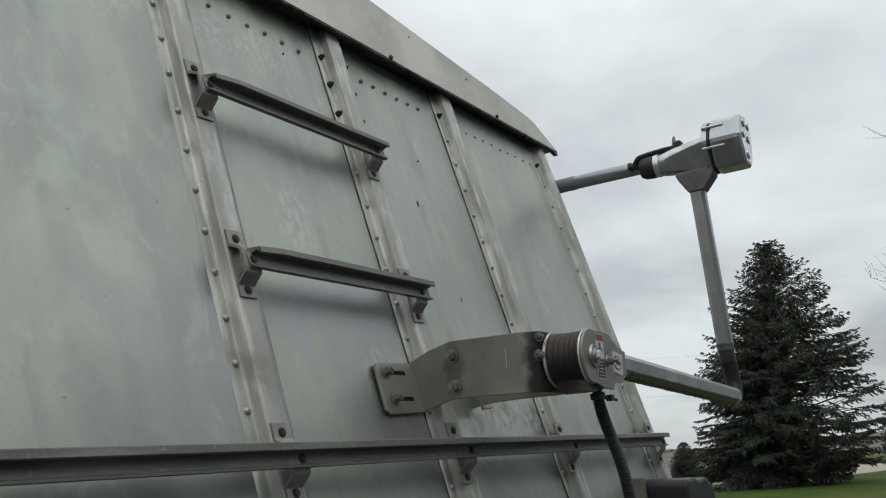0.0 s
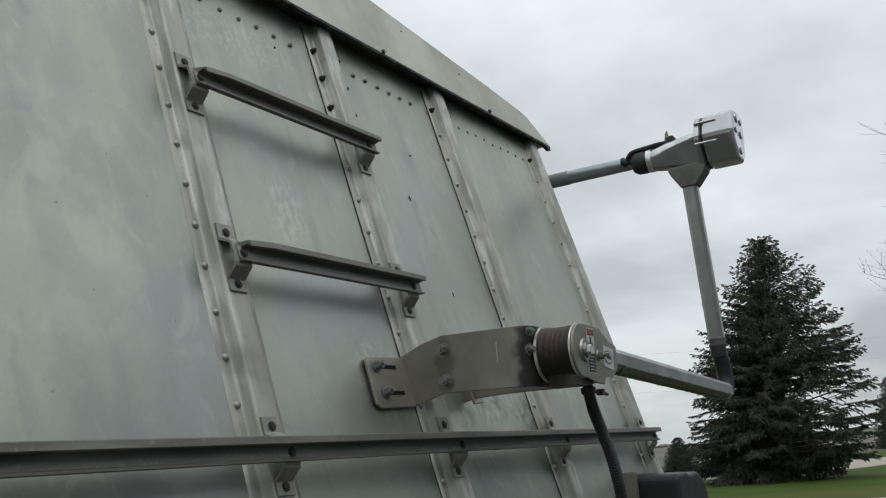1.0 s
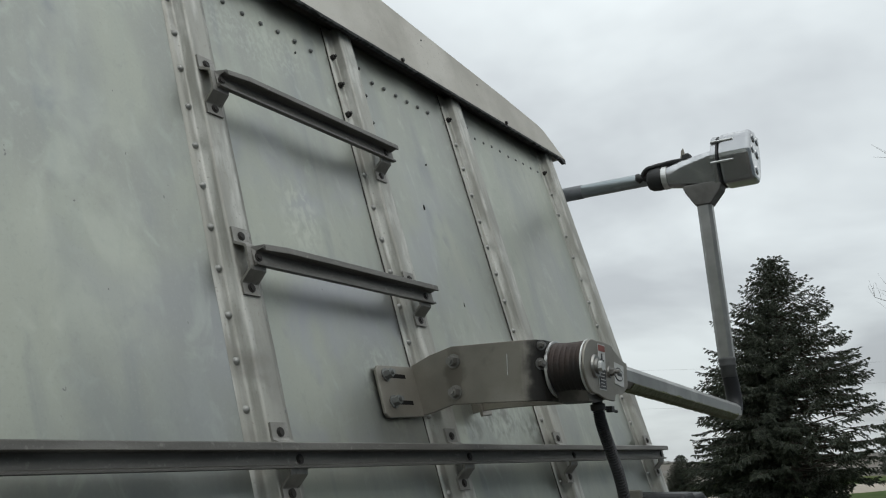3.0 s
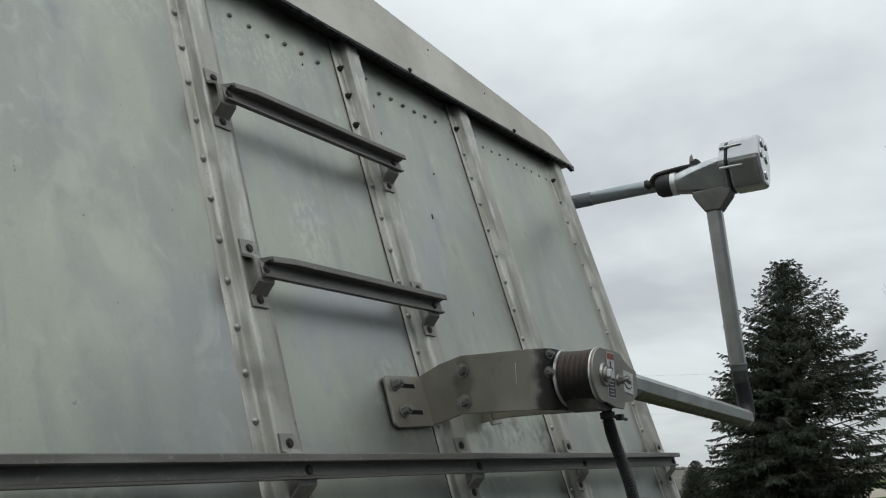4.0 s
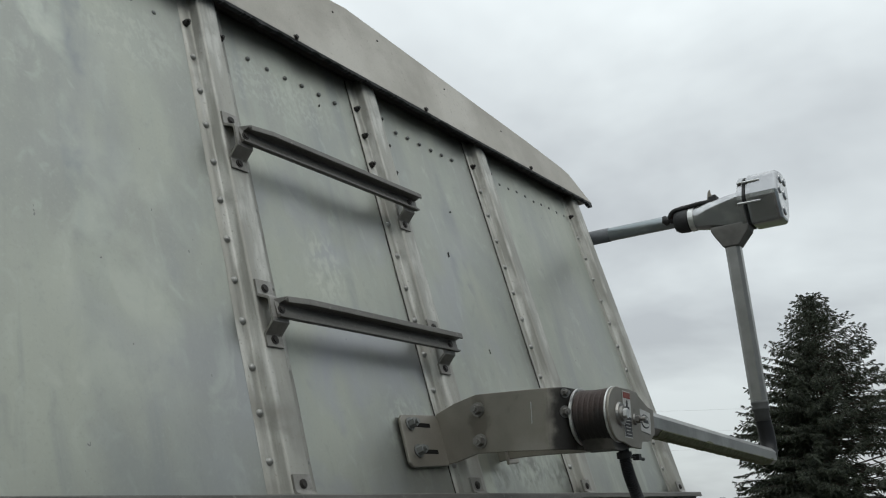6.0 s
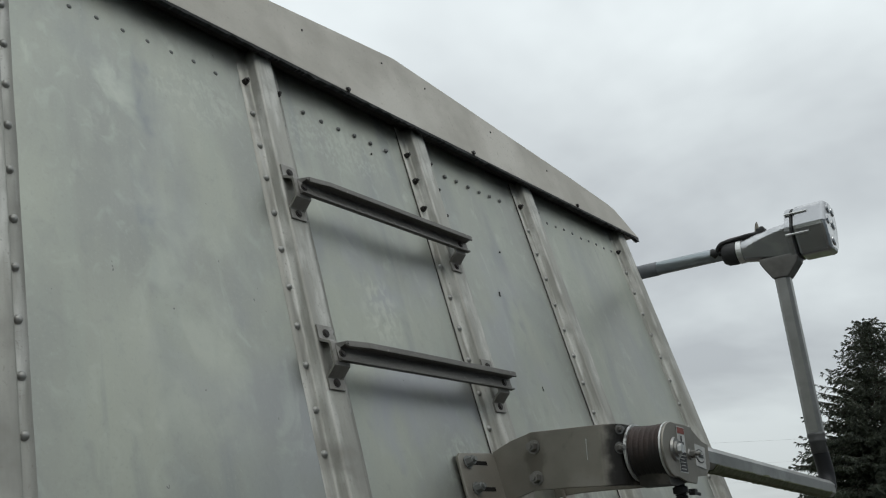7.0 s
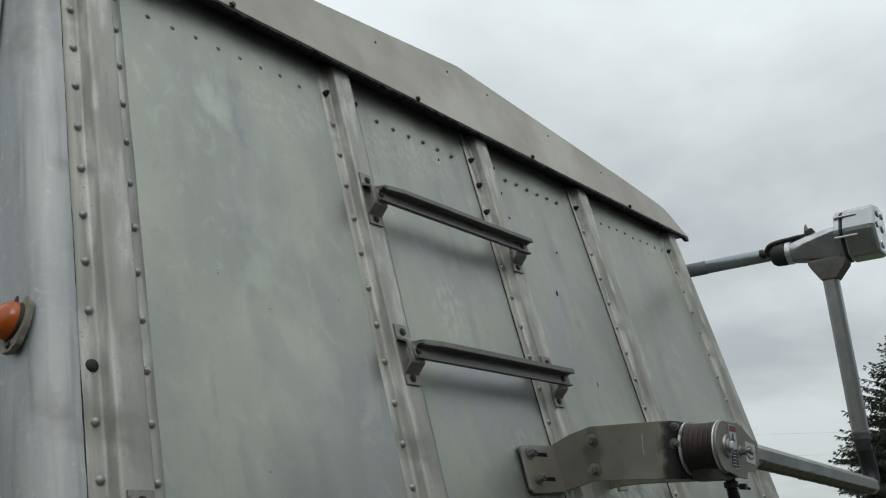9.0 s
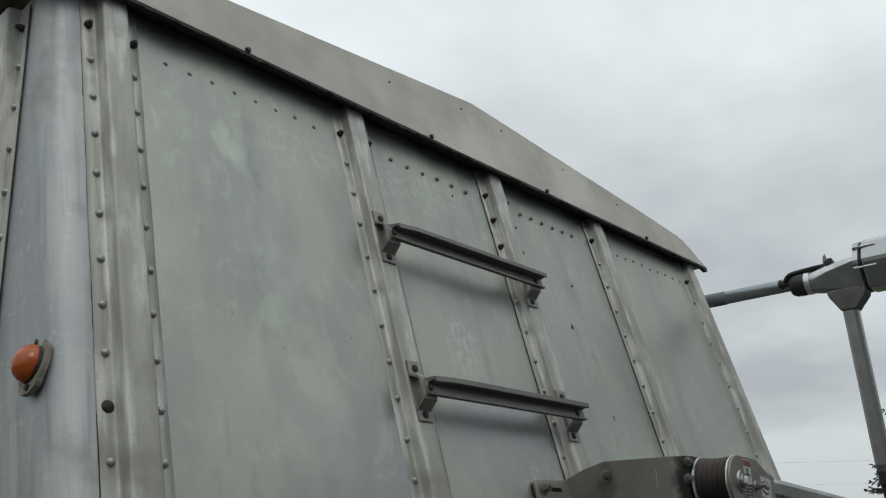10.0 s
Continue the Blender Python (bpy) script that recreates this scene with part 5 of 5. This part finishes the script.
    # print on top: plain bars
    for r in range(3):
        for c in range(3):
            b = bmesh.new()
            box(b, x - 0.004 + 0.011 * r, x + 0.004 + 0.011 * r, -0.616 + 0.018 * c, -0.604 + 0.018 * c, z + 0.094, z + 0.1010 + 0.00175 * r)
            part("print_bar", b, INK, cover, "bar of unreadable print")
    # leads bunched over the boot, and the clip that holds them
    for dx, dz, r, mat, note in ((-0.012, 0.0, 0.0062, RUBBER, "black motor lead"), (0.006, 0.006, 0.0058, RUBBER, "black motor lead"), (-0.002, 0.011, 0.0036, WIRE, "red-brown motor lead")):
        line = spline([(x, -0.306, z + 0.005), (x + dx, -0.286, z + 0.012), (x + dx * 1.6, -0.303, z + 0.034 + dz * 0.7), (x + dx, -0.340, z + 0.041 + dz * 0.7), (x + dx * 1.4, -0.385, z + 0.043 + dz * 0.4), (x + dx * 0.5, -0.425, z + 0.046)], 30)
        part("lead", sweep(bmesh.new(), line, [r] * 30, 8), mat, root, note, smooth=True)
    bm = bmesh.new()
    sweep(bm, [(x - 0.010, -0.283, z + 0.000), (x - 0.014, -0.274, z + 0.012), (x - 0.014, -0.270, z + 0.024)], [0.010, 0.013, 0.007], 10)
    part("connector", bm, RUBBER, root, "black plug", smooth=True)
    bm = bmesh.new()
    prism(bm, [(-0.012, 0.0), (0.012, 0.0), (0.004, 0.034), (-0.003, 0.040)], 0.003, Matrix.Translation((x, -0.418, z + 0.044)) @ pose(0, 0, 0, 0, 0, 70))
    part("clip_tab", bm, PLATE, root, "bent sheet tab")
    bm = bmesh.new()
    box(bm, x - 0.014, x + 0.014, -0.442, -0.416, z + 0.044, z + 0.060, 0.003)
    part("clip", bm, RUBBER, root, "black cable clip")
    # clamp saddle on the shaft
    bm = bmesh.new()
    sweep(bm, [(TUBE_X, y, TUBE_Z) for y in (-0.385, -0.395, -0.425, -0.435)], [0.02, 0.030, 0.030, 0.018], 14)
    box(bm, TUBE_X - 0.01, TUBE_X + 0.01, -0.42, -0.40, TUBE_Z + 0.025, TUBE_Z + 0.058, 0.002)
    part("shaft_coupler", bm, RUBBER, root, "dark coupler on the shaft")
    bm = rod(bmesh.new(), (TUBE_X, -0.42, TUBE_Z), (TUBE_X, -0.525, TUBE_Z), 0.014, 16)
    part("shaft", bm, STEEL, root, "short bare steel shaft", smooth=True)
    return root


tarp_motor()


def roll_tube():
    root = thing("roll_tube", "galvanised tarp roll tube reaching from the motor over the trailer side", "tube")
    z = TUBE_Z
    bm = sweep(bmesh.new(), [(TUBE_X, y, z) for y in (-0.33, -0.2, 0.0, 2.0, 6.9)], [0.0225] * 5, 24)
    tube = part("tube", bm, GALV, root, "galvanised steel pipe", smooth=True)
    bm = sweep(bmesh.new(), [(TUBE_X, y, z) for y in (-0.052, -0.05, 0.3)], [0.0225, 0.0238, 0.0238], 24)
    part("tarp_wrap", bm, TARP, root, "dark grey tarp edge wound on the pipe", smooth=True)
    bm = sweep(bmesh.new(), [(TUBE_X, y, z) for y in (-0.392, -0.39, -0.33, -0.328)], [0.016, 0.0205, 0.0205, 0.0228], 24)
    part("sleeve", bm, RUST, tube, "rust-stained sleeve", smooth=True)


roll_tube()


# ---- conduit and control box ----
def conduit():
    root = thing("conduit", "black corrugated cable conduit hanging from the arm plate", "conduit")
    pts = spline([(x + 0.046, y, z) for x, y, z in ((0.573, -0.530, 1.775), (0.574, -0.532, 1.745), (0.584, -0.534, 1.715), (0.612, -0.535, 1.675), (0.655, -0.532, 1.625), (0.71, -0.52, 1.56), (0.80, -0.49, 1.47), (0.95, -0.44, 1.40), (1.082, -0.40, 1.39))], 260)
    rad = [0.0095 if k < 22 else (0.0115 if k % 3 else 0.0086) for k in range(260)]
    part("hose", sweep(bmesh.new(), pts, rad, 14), PLASTIC, root)
    bm = sweep(bmesh.new(), [pts[k] for k in range(16, 30)], [0.011, 0.0138] + [0.0138] * 10 + [0.0138, 0.011], 14)
    part("tape", bm, RUBBER, root, "black tape wrap", smooth=True)
    p = pts[26]
    bm = bmesh.new()
    rod(bm, p + Vector((0.01, -0.01, 0.0)), p + Vector((0.045, -0.018, -0.004)), 0.003, 8)
    box(bm, p.x + 0.018, p.x + 0.030, p.y - 0.020, p.y - 0.008, p.z - 0.006, p.z + 0.005)
    part("cable_tie", bm, RUBBER, root, "black cable tie tail")


conduit()


def control_box():
    root = thing("control_box", "black moulded control box on a grey steel bracket", "control box")
    bm = bmesh.new()
    prof = [(1.36, 1.28), (1.36, 1.560), (1.372, 1.574), (1.44, 1.577), (1.455, 1.569), (1.53, 1.573), (1.57, 1.556), (1.605, 1.51), (1.615, 1.44), (1.615, 1.28)]
    prism(bm, prof, 0.14, Matrix.Translation((0, -0.44, 0)))
    ob = part("case", bm, PLASTIC, root, "black moulded case")
    bev = ob.modifiers.new("edge", "BEVEL")
    bev.width, bev.segments = 0.008, 2
    bm = bmesh.new()
    box(bm, 1.335, 1.355, -0.335, -0.30, 1.26, 1.585, 0.003)
    box(bm, 1.355, 1.52, -0.30, -0.295, 1.26, 1.55)
    part("bracket", bm, PLATE, root, "grey steel bracket")
    bm = bmesh.new()
    sweep(bm, spline([(1.12, -0.40, 1.39), (1.22, -0.38, 1.37), (1.36, -0.37, 1.36)], 12), [0.013] * 12, 10)
    part("inlet", bm, RUBBER, root, "cable inlet")


control_box()
